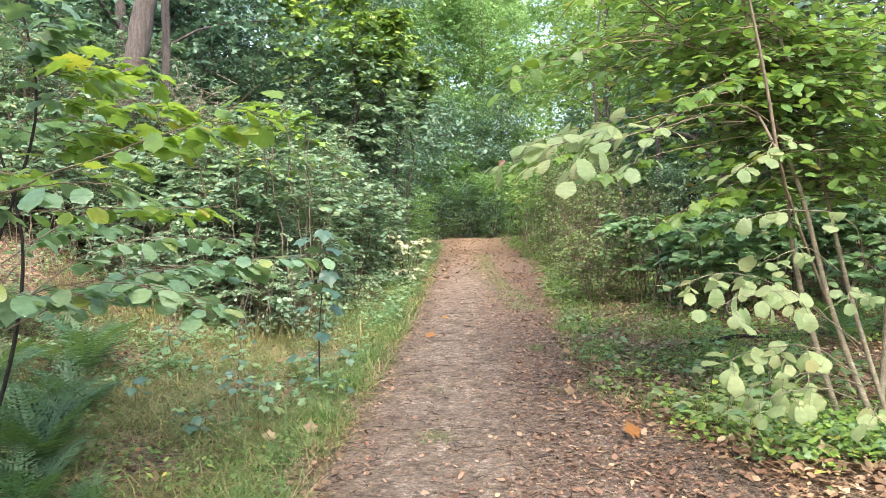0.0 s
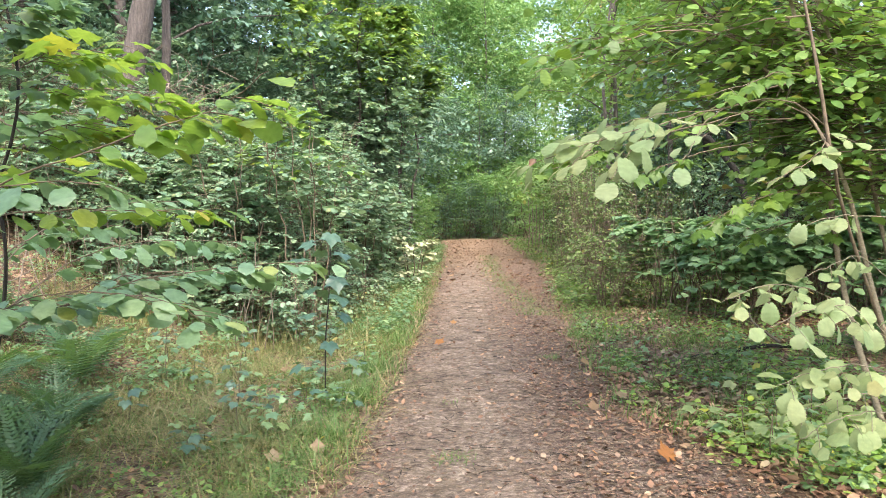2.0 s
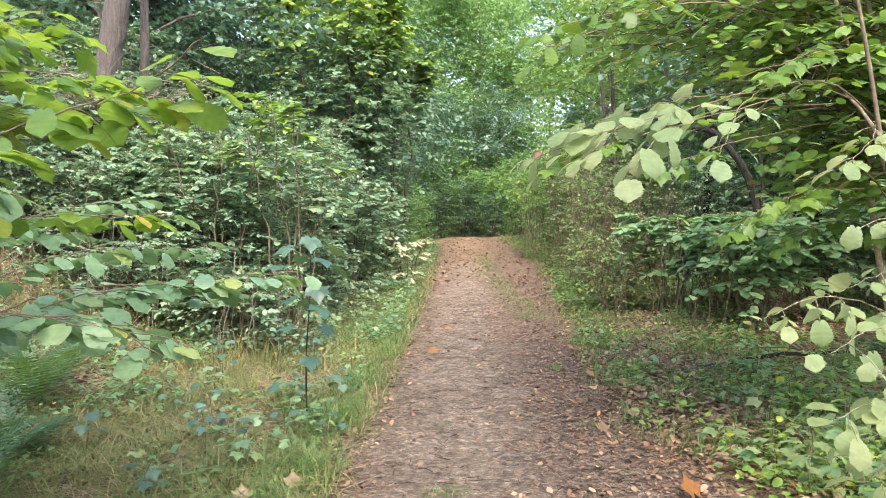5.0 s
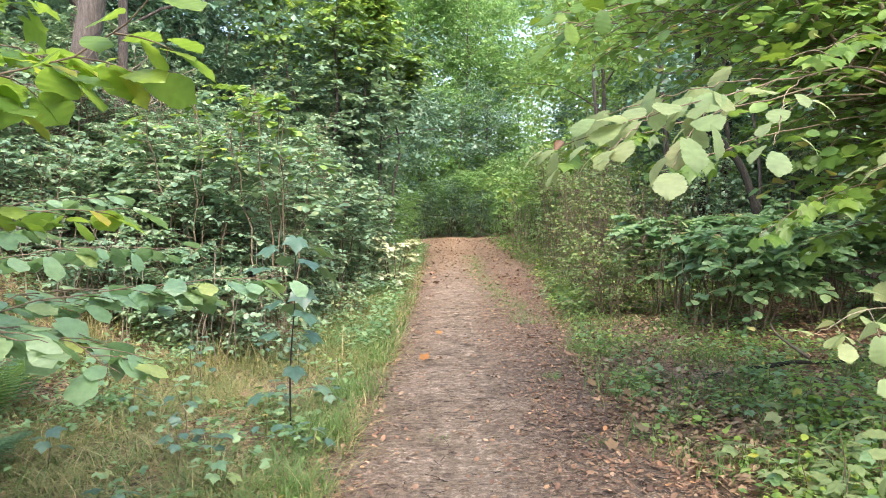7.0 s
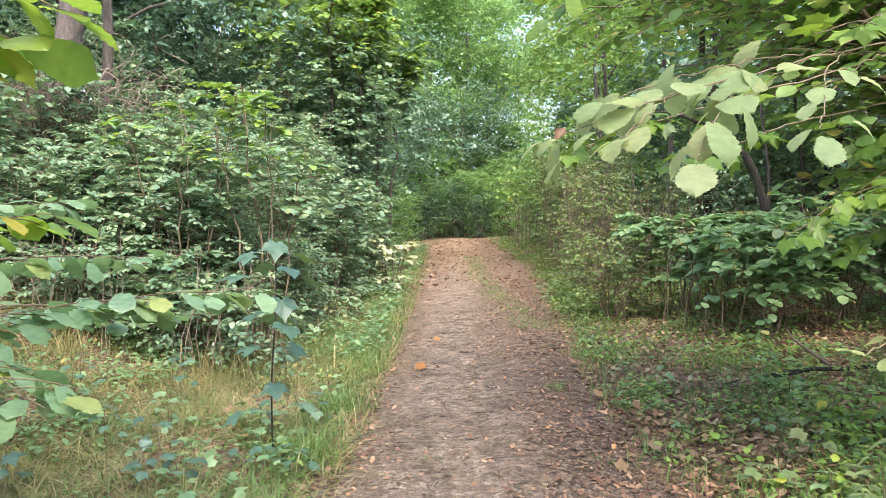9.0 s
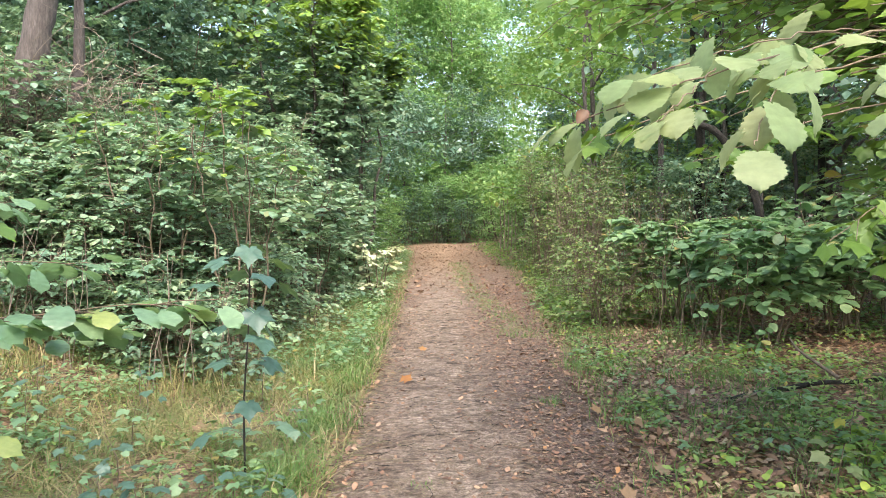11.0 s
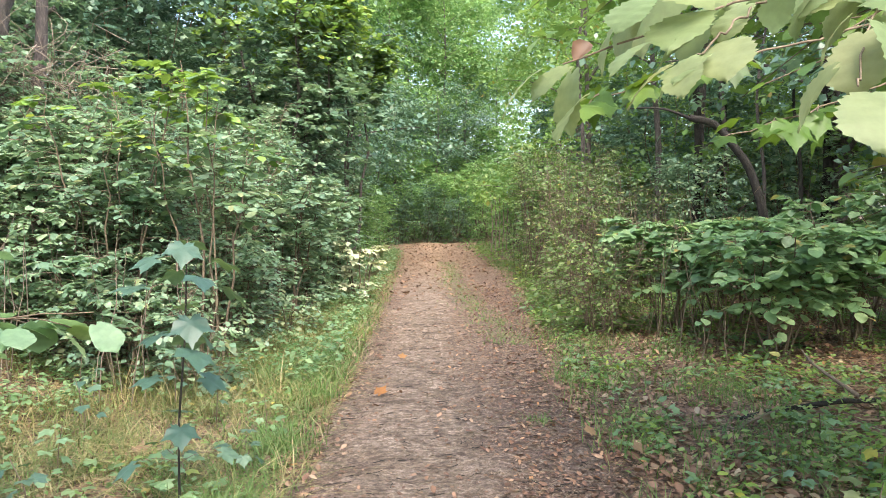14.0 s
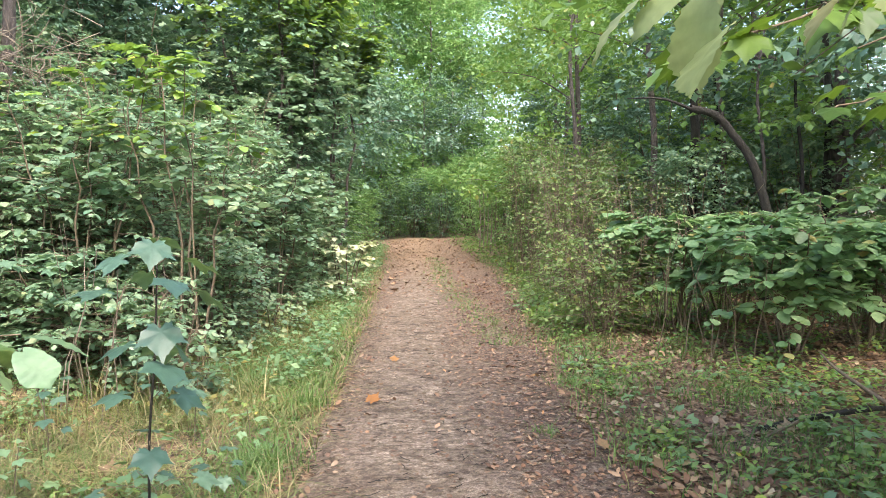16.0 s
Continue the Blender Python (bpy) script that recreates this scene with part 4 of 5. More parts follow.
def leafy_branch(parent, pts, r0, me, n, size, seed, bark=M_TWIG, first=0.25, tilt=0.3, hang=-0.35, name="branch", shoots=1.0):
    """A branch as a part, with its leaves as parts of the branch, to both sides."""
    rng = np.random.default_rng(seed)
    line = spline(pts, 24)
    kink = np.where(np.arange(24) // 2 % 2, 1.0, -1.0)[:, None] * rng.uniform(0.001, 0.004, (24, 1)) * np.array([0.5, 1.0, 0.8])
    line[2:] += (kink + rng.normal(0, 0.0025, (24, 3)))[2:]
    v, f = tube(line, r0, 0.0014, 6)
    br = part(name, mesh_np(name, v, f, bark, True), parent)
    for i in range(n):
        u = first + (1 - first) * (i + 0.5) / n
        j = min(int(u * 23), 22)
        p, d = line[j], line[j + 1] - line[j]
        az = math.atan2(d[1], d[0])
        side = (1 if i % 2 else -1) * rng.uniform(0.3, 1.6) * (0.25 if i == n - 1 else 1)
        yaw = az + side
        off = rng.uniform(0.01, 0.08)
        q = p + np.array([math.cos(yaw) * off, math.sin(yaw) * off, -0.3 * off + rng.normal(0, 0.02)])
        hang_leaf(br, me, Vector(q), yaw, rng.normal(hang, tilt), rng.normal(0, tilt), size * rng.uniform(0.7, 1.2))
        if i % 2 and shoots and u < 0.92:
            yaw2 = az + np.sign(side) * rng.uniform(0.5, 0.9)
            ln = rng.uniform(0.1, 0.22) * shoots
            end = p + np.array([math.cos(yaw2) * ln, math.sin(yaw2) * ln, -0.25 * ln])
            v, f = tube(spline([p, (p + end) / 2 + [0, 0, 0.01], end], 6), 0.0022, 0.0012, 4)
            part("shoot", mesh_np("shoot", v, f, bark, True), parent)
            for w, sd in ((0.45, 1), (0.7, -1), (1.0, 0.15)):
                q = p + (end - p) * w
                hang_leaf(br, me, Vector(q), yaw2 + sd * rng.uniform(0.6, 1.1), rng.normal(hang, tilt), rng.normal(0, tilt), size * rng.uniform(0.65, 1.1))
    return br


# hazel on the right, its stems close to the path
hz = thing("hazel_tree", 2.5, 4.15, zg(2.5, 4.15), "many-stemmed hazel tree leaning over the path edge", "tree")
HZ_STEMS = [
    ([(2.62, 4.1, 0.0), (2.42, 4.3, 0.72), (2.22, 4.3, 1.43), (2.07, 4.3, 1.83), (1.85, 4.3, 2.59), (1.6, 4.5, 3.9)], 0.019),
    ([(2.72, 4.15, 0.0), (2.58, 4.35, 0.7), (2.45, 4.4, 1.26), (2.27, 4.4, 2.0), (2.05, 4.4, 2.59), (1.85, 4.6, 4.1)], 0.016),
    ([(2.5, 4.3, 0.0), (2.3, 4.5, 0.9), (2.17, 4.5, 1.76), (2.15, 4.6, 2.6), (2.3, 5.0, 4.2)], 0.02),
    ([(2.7, 4.3, 0.0), (2.9, 4.6, 1.2), (3.0, 4.9, 2.6), (3.1, 5.2, 4.0)], 0.022),
    ([(2.6, 3.9, 0.0), (2.75, 3.8, 0.6), (2.95, 3.75, 1.3), (3.1, 3.8, 2.4)], 0.012)]
hz_lines = []
for pts_, r_ in HZ_STEMS:
    ln_ = spline(pts_, 30)
    hz_lines.append(ln_)
    v_, f_ = tube(ln_, r_, 0.008, 8, 0.05, np.random.default_rng(11))
    part("stem", mesh_np("stem", v_, f_, M_HAZELBARK, True), hz)
HZ_LIMBS = [[(2.4, 4.3, 0.75), (1.98, 3.9, 1.4), (1.84, 3.75, 1.68), (1.90, 4.3, 2.0), (1.94, 4.66, 2.16), (1.75, 4.9, 2.55), (1.5, 5.2, 3.0)],
            [(1.86, 3.78, 1.66), (1.78, 3.78, 2.1), (1.68, 3.8, 2.6), (1.6, 3.9, 3.3)],
            [(2.17, 4.5, 1.76), (1.8, 4.45, 2.18), (1.53, 4.4, 2.42), (1.1, 4.3, 2.7), (0.6, 4.3, 2.85)],
            [(2.2, 4.4, 1.9), (1.9, 4.9, 2.3), (1.5, 5.4, 2.55), (1.0, 5.8, 2.6)],
            [(2.2, 4.5, 2.3), (2.4, 5.2, 2.6), (2.5, 6.0, 2.7)],
            [(2.3, 4.4, 2.0), (2.7, 5.0, 2.2), (3.3, 5.6, 2.3)],
            [(2.35, 4.4, 1.5), (2.8, 5.0, 1.7), (3.3, 5.4, 1.75)]]
for pts_ in HZ_LIMBS:
    ln_ = spline(pts_, 16)
    hz_lines.append(ln_)
    v_, f_ = tube(ln_, 0.010, 0.004, 6, 0.05, np.random.default_rng(12))
    part("limb", mesh_np("limb", v_, f_, M_TWIG, True), hz)
# unseen upper stems, added so that their crown shades the right floor
for a_, b_, c_ in (((1.6, 4.5, 3.8), (1.7, 4.6, 5.2), (1.9, 4.4, 6.6)), ((1.85, 4.6, 4.0), (2.2, 4.7, 5.4), (2.7, 4.6, 6.8)), ((2.3, 5.0, 4.1), (2.7, 5.3, 5.5), (3.2, 5.4, 6.9)), ((3.1, 5.2, 3.9), (3.6, 5.2, 5.2), (4.2, 5.0, 6.4))):
    ln_ = spline([a_, b_, c_], 16)
    v_, f_ = tube(ln_, 0.009, 0.004, 6)
    part("stem", mesh_np("stem", v_, f_, M_HAZELBARK, True), hz)
    hz_lines.append(ln_)
rng_ = np.random.default_rng(13)
st_, az_ = [], []
for ln_ in hz_lines:
    sel = ln_[ln_[:, 2] > 1.55]
    q_ = 92
    st_.append(sel[rng_.integers(0, len(sel), q_)] + rng_.normal(0, 0.10, (q_, 3)))
    az_.append(rng_.uniform(0, 2 * np.pi, q_))
start_, azim_ = np.concatenate(st_), np.concatenate(az_)
lv_, lines_ = sprays(rng_, start_, azim_, rng_.normal(0.12, 0.2, len(start_)), rng_.uniform(0.35, 0.85, len(start_)), 11, 0.07, droop=0.3, tilt=0.3)
keep_ = (lv_[0][:, 0] > np.where(lv_[0][:, 2] > 2.15, 0.02, 0.42) + 0.1 * lv_[0][:, 1]) & ((lv_[0][:, 1] > 4.05) | (lv_[0][:, 0] > 2.3)) & (lv_[0][:, 2] > 1.35)
v_, f_ = twigs_np(lines_[keep_.reshape(len(start_), -1).mean(1) > 0.9], 0.005, 0.002)
part("twig_mass", mesh_np("twig_mass", v_, f_, M_TWIG), hz, kind="stuff")
v_, f_ = leaves_np(LEAF_MID, *[a_[keep_] for a_ in lv_])
part("crown", mesh_np("crown", v_, f_, M_HAZEL), hz, kind="stuff")

# the spray that hangs out over the path, strong light put into its pale green
b_main = leafy_branch(hz, [(2.15, 4.3, 1.78), (1.70, 3.92, 1.93), (1.25, 3.62, 1.84), (0.90, 3.42, 1.74), (0.62, 3.36, 1.66), (0.38, 3.36, 1.57)], 0.0045, ME_LIT_HAZEL, 22, 0.088, 30, first=0.5, hang=-0.45, tilt=0.32, shoots=0)
leafy_branch(hz, [(1.15, 3.56, 1.83), (0.95, 3.50, 1.80), (0.74, 3.50, 1.75), (0.52, 3.50, 1.68)], 0.0022, ME_LIT_HAZEL, 11, 0.085, 64, first=0.25, hang=-0.45, tilt=0.3, shoots=0)
leafy_branch(hz, [(0.92, 3.44, 1.75), (0.86, 3.34, 1.68), (0.78, 3.24, 1.60), (0.70, 3.12, 1.50)], 0.0022, ME_LIT_HAZEL, 8, 0.088, 31, first=0.35, hang=-0.75, tilt=0.2, shoots=0)
leafy_branch(hz, [(0.72, 3.38, 1.70), (0.62, 3.30, 1.62), (0.52, 3.24, 1.54)], 0.0022, ME_LIT_HAZEL, 7, 0.082, 32, first=0.4, hang=-0.6, tilt=0.2, shoots=0)
leafy_branch(hz, [(1.30, 3.62, 1.85), (1.16, 3.44, 1.76), (1.04, 3.20, 1.64), (0.96, 3.06, 1.56)], 0.0022, ME_LIT_HAZEL, 4, 0.072, 33, first=0.72, hang=-0.5, tilt=0.2, shoots=0)
leafy_branch(hz, [(1.55, 3.80, 1.88), (1.35, 3.55, 1.82), (1.20, 3.40, 1.74), (1.12, 3.32, 1.69)], 0.0022, ME_LIT_HAZEL, 6, 0.075, 34, first=0.6, hang=-0.5, tilt=0.2, shoots=0)
hang_leaf(b_main, ME_DEAD, Vector((0.42, 3.33, 1.60)), 3.6, -0.9, 0.9, 0.05)
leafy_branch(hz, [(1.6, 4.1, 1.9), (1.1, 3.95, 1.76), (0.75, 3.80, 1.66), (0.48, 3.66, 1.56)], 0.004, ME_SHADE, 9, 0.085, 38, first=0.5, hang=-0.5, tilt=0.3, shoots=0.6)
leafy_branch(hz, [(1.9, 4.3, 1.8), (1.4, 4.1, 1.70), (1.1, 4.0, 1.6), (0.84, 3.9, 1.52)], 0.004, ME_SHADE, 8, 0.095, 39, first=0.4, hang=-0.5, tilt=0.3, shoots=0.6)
# leaves hanging higher, nearer the path's middle, their shade put into the dark green
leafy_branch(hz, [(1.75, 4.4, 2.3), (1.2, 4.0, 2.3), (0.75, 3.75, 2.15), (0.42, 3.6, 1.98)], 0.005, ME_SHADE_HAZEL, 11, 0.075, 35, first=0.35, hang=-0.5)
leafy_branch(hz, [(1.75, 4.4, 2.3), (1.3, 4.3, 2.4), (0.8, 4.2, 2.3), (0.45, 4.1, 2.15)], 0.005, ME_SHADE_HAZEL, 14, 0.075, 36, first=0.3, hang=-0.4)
leafy_branch(hz, [(2.1, 4.4, 1.8), (1.9, 3.9, 1.75), (1.7, 3.6, 1.62), (1.45, 3.5, 1.5)], 0.004, ME_LIT_HAZEL, 8, 0.07, 37, first=0.25, hang=-0.4)
# broad maple leaves behind, shade put into their dark green
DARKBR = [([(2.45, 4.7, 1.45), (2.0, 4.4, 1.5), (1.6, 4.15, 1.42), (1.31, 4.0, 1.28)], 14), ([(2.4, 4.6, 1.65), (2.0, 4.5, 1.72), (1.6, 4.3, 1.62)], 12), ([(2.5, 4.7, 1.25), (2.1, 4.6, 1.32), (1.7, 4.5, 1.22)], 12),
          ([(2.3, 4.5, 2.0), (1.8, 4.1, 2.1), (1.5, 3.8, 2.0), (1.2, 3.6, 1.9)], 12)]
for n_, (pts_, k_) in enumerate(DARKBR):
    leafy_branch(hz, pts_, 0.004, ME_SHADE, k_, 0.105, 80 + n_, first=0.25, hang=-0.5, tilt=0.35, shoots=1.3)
# low sprays at the hazel's foot, in the same pale green that holds light
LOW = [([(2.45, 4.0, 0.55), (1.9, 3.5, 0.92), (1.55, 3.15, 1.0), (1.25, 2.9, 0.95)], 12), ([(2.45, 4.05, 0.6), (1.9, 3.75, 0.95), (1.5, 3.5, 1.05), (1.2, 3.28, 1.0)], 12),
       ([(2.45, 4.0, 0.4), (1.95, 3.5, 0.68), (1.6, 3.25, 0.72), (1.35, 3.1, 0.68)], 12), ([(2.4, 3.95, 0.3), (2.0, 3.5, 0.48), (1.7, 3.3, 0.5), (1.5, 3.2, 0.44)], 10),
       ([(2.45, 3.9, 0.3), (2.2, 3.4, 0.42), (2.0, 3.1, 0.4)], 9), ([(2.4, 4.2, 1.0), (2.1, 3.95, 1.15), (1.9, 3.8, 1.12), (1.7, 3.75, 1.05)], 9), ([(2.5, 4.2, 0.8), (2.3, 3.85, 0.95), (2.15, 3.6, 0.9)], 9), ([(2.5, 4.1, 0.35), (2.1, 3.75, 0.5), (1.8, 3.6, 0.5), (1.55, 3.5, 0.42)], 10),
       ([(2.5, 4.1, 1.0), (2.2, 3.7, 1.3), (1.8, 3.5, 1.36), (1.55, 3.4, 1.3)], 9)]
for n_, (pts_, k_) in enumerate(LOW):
    leafy_branch(hz, pts_, 0.0032, ME_LIT_HAZEL, int(k_ * 0.75), 0.076, 40 + n_, bark=M_HAZELBARK, first=0.3, hang=-0.45, tilt=0.45, shoots=1.2)

# small trees at the left, reaching over the verge
lt = thing("young_hazel", -2.3, 3.4, zg(-2.3, 3.4), "young hazel tree with broad leaves over the grass verge", "tree")
for pts_, r_ in (([(-2.3, 3.4, -0.1), (-2.15, 3.55, 0.6), (-2.1, 3.6, 1.2), (-2.15, 3.5, 1.7)], 0.014), ([(-2.35, 3.3, -0.1), (-2.05, 3.2, 0.9), (-1.95, 3.1, 1.3), (-1.9, 3.0, 1.45)], 0.009), ([(-2.3, 3.45, -0.1), (-2.3, 3.0, 0.8), (-2.2, 2.8, 1.2), (-2.1, 2.7, 1.4)], 0.009)):
    v_, f_ = tube(spline(pts_, 20), r_, 0.006, 7, 0.05, np.random.default_rng(14))
    part("stem", mesh_np("stem", v_, f_, M_DARKBARK, True), lt)
SPR = [([(-2.15, 3.5, 0.75), (-1.6, 3.6, 1.0), (-1.1, 3.75, 1.09), (-0.58, 3.9, 1.12)], 20), ([(-2.15, 3.5, 0.75), (-1.7, 3.45, 0.95), (-1.25, 3.3, 1.0), (-0.95, 3.22, 0.88)], 15),
       ([(-2.15, 3.5, 0.8), (-1.8, 3.2, 0.98), (-1.4, 3.05, 1.05), (-1.05, 3.0, 1.01)], 13), ([(-2.1, 3.6, 0.85), (-1.8, 3.9, 1.0), (-1.45, 4.0, 1.05), (-0.95, 3.95, 1.03)], 16),
       ([(-2.1, 3.6, 0.9), (-2.0, 4.1, 1.12), (-1.7, 4.4, 1.2), (-1.3, 4.65, 1.18)], 12), ([(-2.15, 3.5, 1.1), (-2.2, 4.2, 1.3), (-2.05, 4.7, 1.42), (-1.78, 5.05, 1.44)], 12), ([(-2.15, 3.5, 1.0), (-2.3, 4.1, 1.2), (-2.25, 4.6, 1.28), (-2.05, 5.0, 1.26)], 10),
       ([(-2.2, 3.0, 0.9), (-1.9, 2.7, 1.05), (-1.6, 2.5, 1.08), (-1.35, 2.4, 1.04)], 10)]
for n_, (pts_, k_) in enumerate(SPR):
    leafy_branch(lt, pts_, 0.0045, ME_LEAF, int(k_ * 1.5), 0.094, 50 + n_, first=0.2, hang=-0.34, tilt=0.26)
# upper branches, mostly in the yellow-green that stands for backlight
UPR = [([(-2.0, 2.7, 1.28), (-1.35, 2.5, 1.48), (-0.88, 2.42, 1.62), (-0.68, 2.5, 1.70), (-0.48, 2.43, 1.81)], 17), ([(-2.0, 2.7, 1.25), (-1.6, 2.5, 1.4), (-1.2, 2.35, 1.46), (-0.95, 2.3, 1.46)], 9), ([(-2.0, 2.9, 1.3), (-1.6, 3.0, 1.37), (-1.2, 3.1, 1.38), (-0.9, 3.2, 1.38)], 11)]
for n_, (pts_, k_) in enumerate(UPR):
    leafy_branch(lt, pts_, 0.004, ME_YELLOW_BACKLIT if n_ != 1 else ME_LEAF, k_, 0.09, 60 + n_, first=0.25, hang=-0.35, tilt=0.3, shoots=0.7)
mt = thing("young_maple", -2.2, 2.9, zg(-2.2, 2.9), "young maple tree with yellow-green lobed leaves", "tree")
v_, f_ = tube(spline([(-2.2, 2.95, -0.1), (-1.95, 3.05, 1.0), (-1.72, 3.1, 1.71), (-1.66, 3.0, 2.1), (-1.7, 2.9, 2.4)], 20), 0.009, 0.004, 7)
part("stem", mesh_np("stem", v_, f_, M_DARKBARK, True), mt)
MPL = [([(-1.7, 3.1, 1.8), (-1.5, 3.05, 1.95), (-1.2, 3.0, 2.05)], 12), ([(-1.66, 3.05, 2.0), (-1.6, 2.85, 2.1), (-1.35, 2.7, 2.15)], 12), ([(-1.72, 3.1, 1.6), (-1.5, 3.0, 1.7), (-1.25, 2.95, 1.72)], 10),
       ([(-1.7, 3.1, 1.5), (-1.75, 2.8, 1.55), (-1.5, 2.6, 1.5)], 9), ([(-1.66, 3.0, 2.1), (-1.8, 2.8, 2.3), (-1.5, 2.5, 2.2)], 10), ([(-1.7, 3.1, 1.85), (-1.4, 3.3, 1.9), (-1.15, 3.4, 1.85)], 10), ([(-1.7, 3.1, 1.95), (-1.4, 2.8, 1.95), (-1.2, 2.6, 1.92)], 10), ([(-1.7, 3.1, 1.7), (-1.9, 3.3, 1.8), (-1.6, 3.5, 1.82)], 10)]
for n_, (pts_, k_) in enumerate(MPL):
    leafy_branch(mt, pts_, 0.0035, ME_MAPLE if n_ % 3 == 1 else ME_MAPLE_YELLOW_BACKLIT, int(k_ * 1.4), 0.125, 70 + n_, first=0.2, hang=-0.25, tilt=0.28)

# sycamore sapling on the verge
sp = thing("sycamore_sapling", -0.93, 5.45, zg(-0.93, 5.45), "slim sycamore sapling with blue-green lobed leaves", "sapling")
sp_line = spline([(-0.93, 5.45, -0.06), (-0.93, 5.45, 0.4), (-0.9, 5.45, 0.8), (-0.89, 5.46, 1.2)], 20)
v_, f_ = tube(sp_line, 0.0062, 0.003, 6)
part("stem", mesh_np("stem", v_, f_, M_DARKBARK, True), sp)
rng_ = np.random.default_rng(15)
for n_, (z_, reach_, s_) in enumerate([(0.24, 0.16, 0.12), (0.42, 0.1, 0.11), (0.6, 0.07, 0.11), (0.76, 0.2, 0.15), (0.8, 0.06, 0.15), (0.9, 0.17, 0.13), (1.0, 0.14, 0.14), (1.06, 0.2, 0.12), (1.12, 0.1, 0.13), (1.2, 0.1, 0.14)]):
    for sd_ in (0, math.pi):
        yaw_ = n_ * math.pi / 2 + 0.35 + sd_ + rng_.uniform(-0.25, 0.25)
        p0_ = np.array([np.interp(z_, sp_line[:, 2], sp_line[:, c_]) for c_ in range(3)])
        p1_ = p0_ + np.array([math.cos(yaw_) * reach_, math.sin(yaw_) * reach_, 0.03])
        v_, f_ = tube(spline([p0_, (p0_ + p1_) / 2 + [0, 0, 0.02], p1_], 6), 0.0018, 0.0012, 4)
        stalk_ = part("leaf_stalk", mesh_np("leaf_stalk", v_, f_, M_TWIG), sp)
        hang_leaf(stalk_, ME_SYCA, Vector(p1_), yaw_, rng_.normal(-0.45, 0.2), rng_.normal(0, 0.25), s_ * rng_.uniform(1.05, 1.45))


def build_seedling(x, y, h, n, size, me, label, seed):
    rng = np.random.default_rng(seed)
    z = zg(x, y)
    top = thing("seedling", x, y, z, label, "seedling", "seedlings on the verge")
    v, f = tube(spline([(x, y, z - 0.03), (x + rng.normal(0, 0.02), y, z + h * 0.5), (x + rng.normal(0, 0.03), y, z + h)], 6), 0.004, 0.002, 5)
    part("stem", mesh_np("stem", v, f, M_TWIG, True), top)
    for i in range(n):
        yaw = i * 2.4 + rng.uniform(-0.3, 0.3)
        r = rng.uniform(0.02, 0.09)
        zz = z + h * (0.45 + 0.55 * (i + 0.5) / n)
        hang_leaf(top, me, Vector((x + math.cos(yaw) * r, y + math.sin(yaw) * r, zz)), yaw, rng.normal(-0.2, 0.2), rng.normal(0, 0.2), size * rng.uniform(0.7, 1.2))


for n_, (x_, y_, h_) in enumerate([(-1.3, 5.0, 0.2), (-1.9, 6.6, 0.42), (-1.4, 4.86, 0.26), (-1.0, 5.2, 0.16), (-1.95, 5.6, 0.3), (-1.2, 6.1, 0.2), (-2.5, 6.4, 0.4), (-0.75, 5.1, 0.18), (-2.2, 5.0, 0.3), (-0.8, 6.0, 0.22),
                                  (2.1, 4.7, 0.25), (2.0, 4.3, 0.3), (1.9, 5.6, 0.16), (2.4, 5.4, 0.22), (1.75, 4.5, 0.2), (2.3, 6.2, 0.2), (1.8, 3.8, 0.28), (1.6, 4.4, 0.16), (1.78, 4.2, 0.2), (1.92, 4.6, 0.2), (1.55, 4.75, 0.14), (2.3, 5.6, 0.26), (2.48, 5.4, 0.24), (2.2, 5.3, 0.2), (2.35, 5.75, 0.18), (1.72, 4.02, 0.26), (1.85, 4.35, 0.34), (2.02, 4.02, 0.2), (2.12, 4.5, 0.36), (1.66, 4.3, 0.18), (2.25, 4.85, 0.3), (1.95, 5.1, 0.24), (2.6, 4.7, 0.3)]):
    build_seedling(x_, y_, h_, 7, 0.09, ME_SYCA if n_ < 10 else ME_MAPLE if n_ < 17 else ME_MAPLE_PALE if n_ < 21 else ME_MAPLE_YELLOW_BACKLIT if n_ < 25 else ME_MAPLE_PALE, "small sycamore seedling in the grass" if n_ < 10 else "small pale green seedling among leaf litter" if n_ < 21 or n_ > 24 else "small yellow-green seedling among leaf litter", 300 + n_)


for n_, (x_, y_, h_) in enumerate([(-1.1, 4.5, 0.22), (-1.55, 5.3, 0.34), (-1.75, 6.0, 0.3), (-1.2, 6.9, 0.4), (-2.3, 5.9, 0.42), (-1.6, 7.3, 0.5), (-1.05, 5.8, 0.2), (-2.1, 7.0, 0.5), (-0.85, 6.7, 0.24), (-1.45, 4.2, 0.2)]):
    build_seedling(x_, y_, h_, 8, 0.085, ME_SYCA if n_ % 2 else ME_MAPLE, "leafy maple seedling standing in dry grass", 340 + n_)


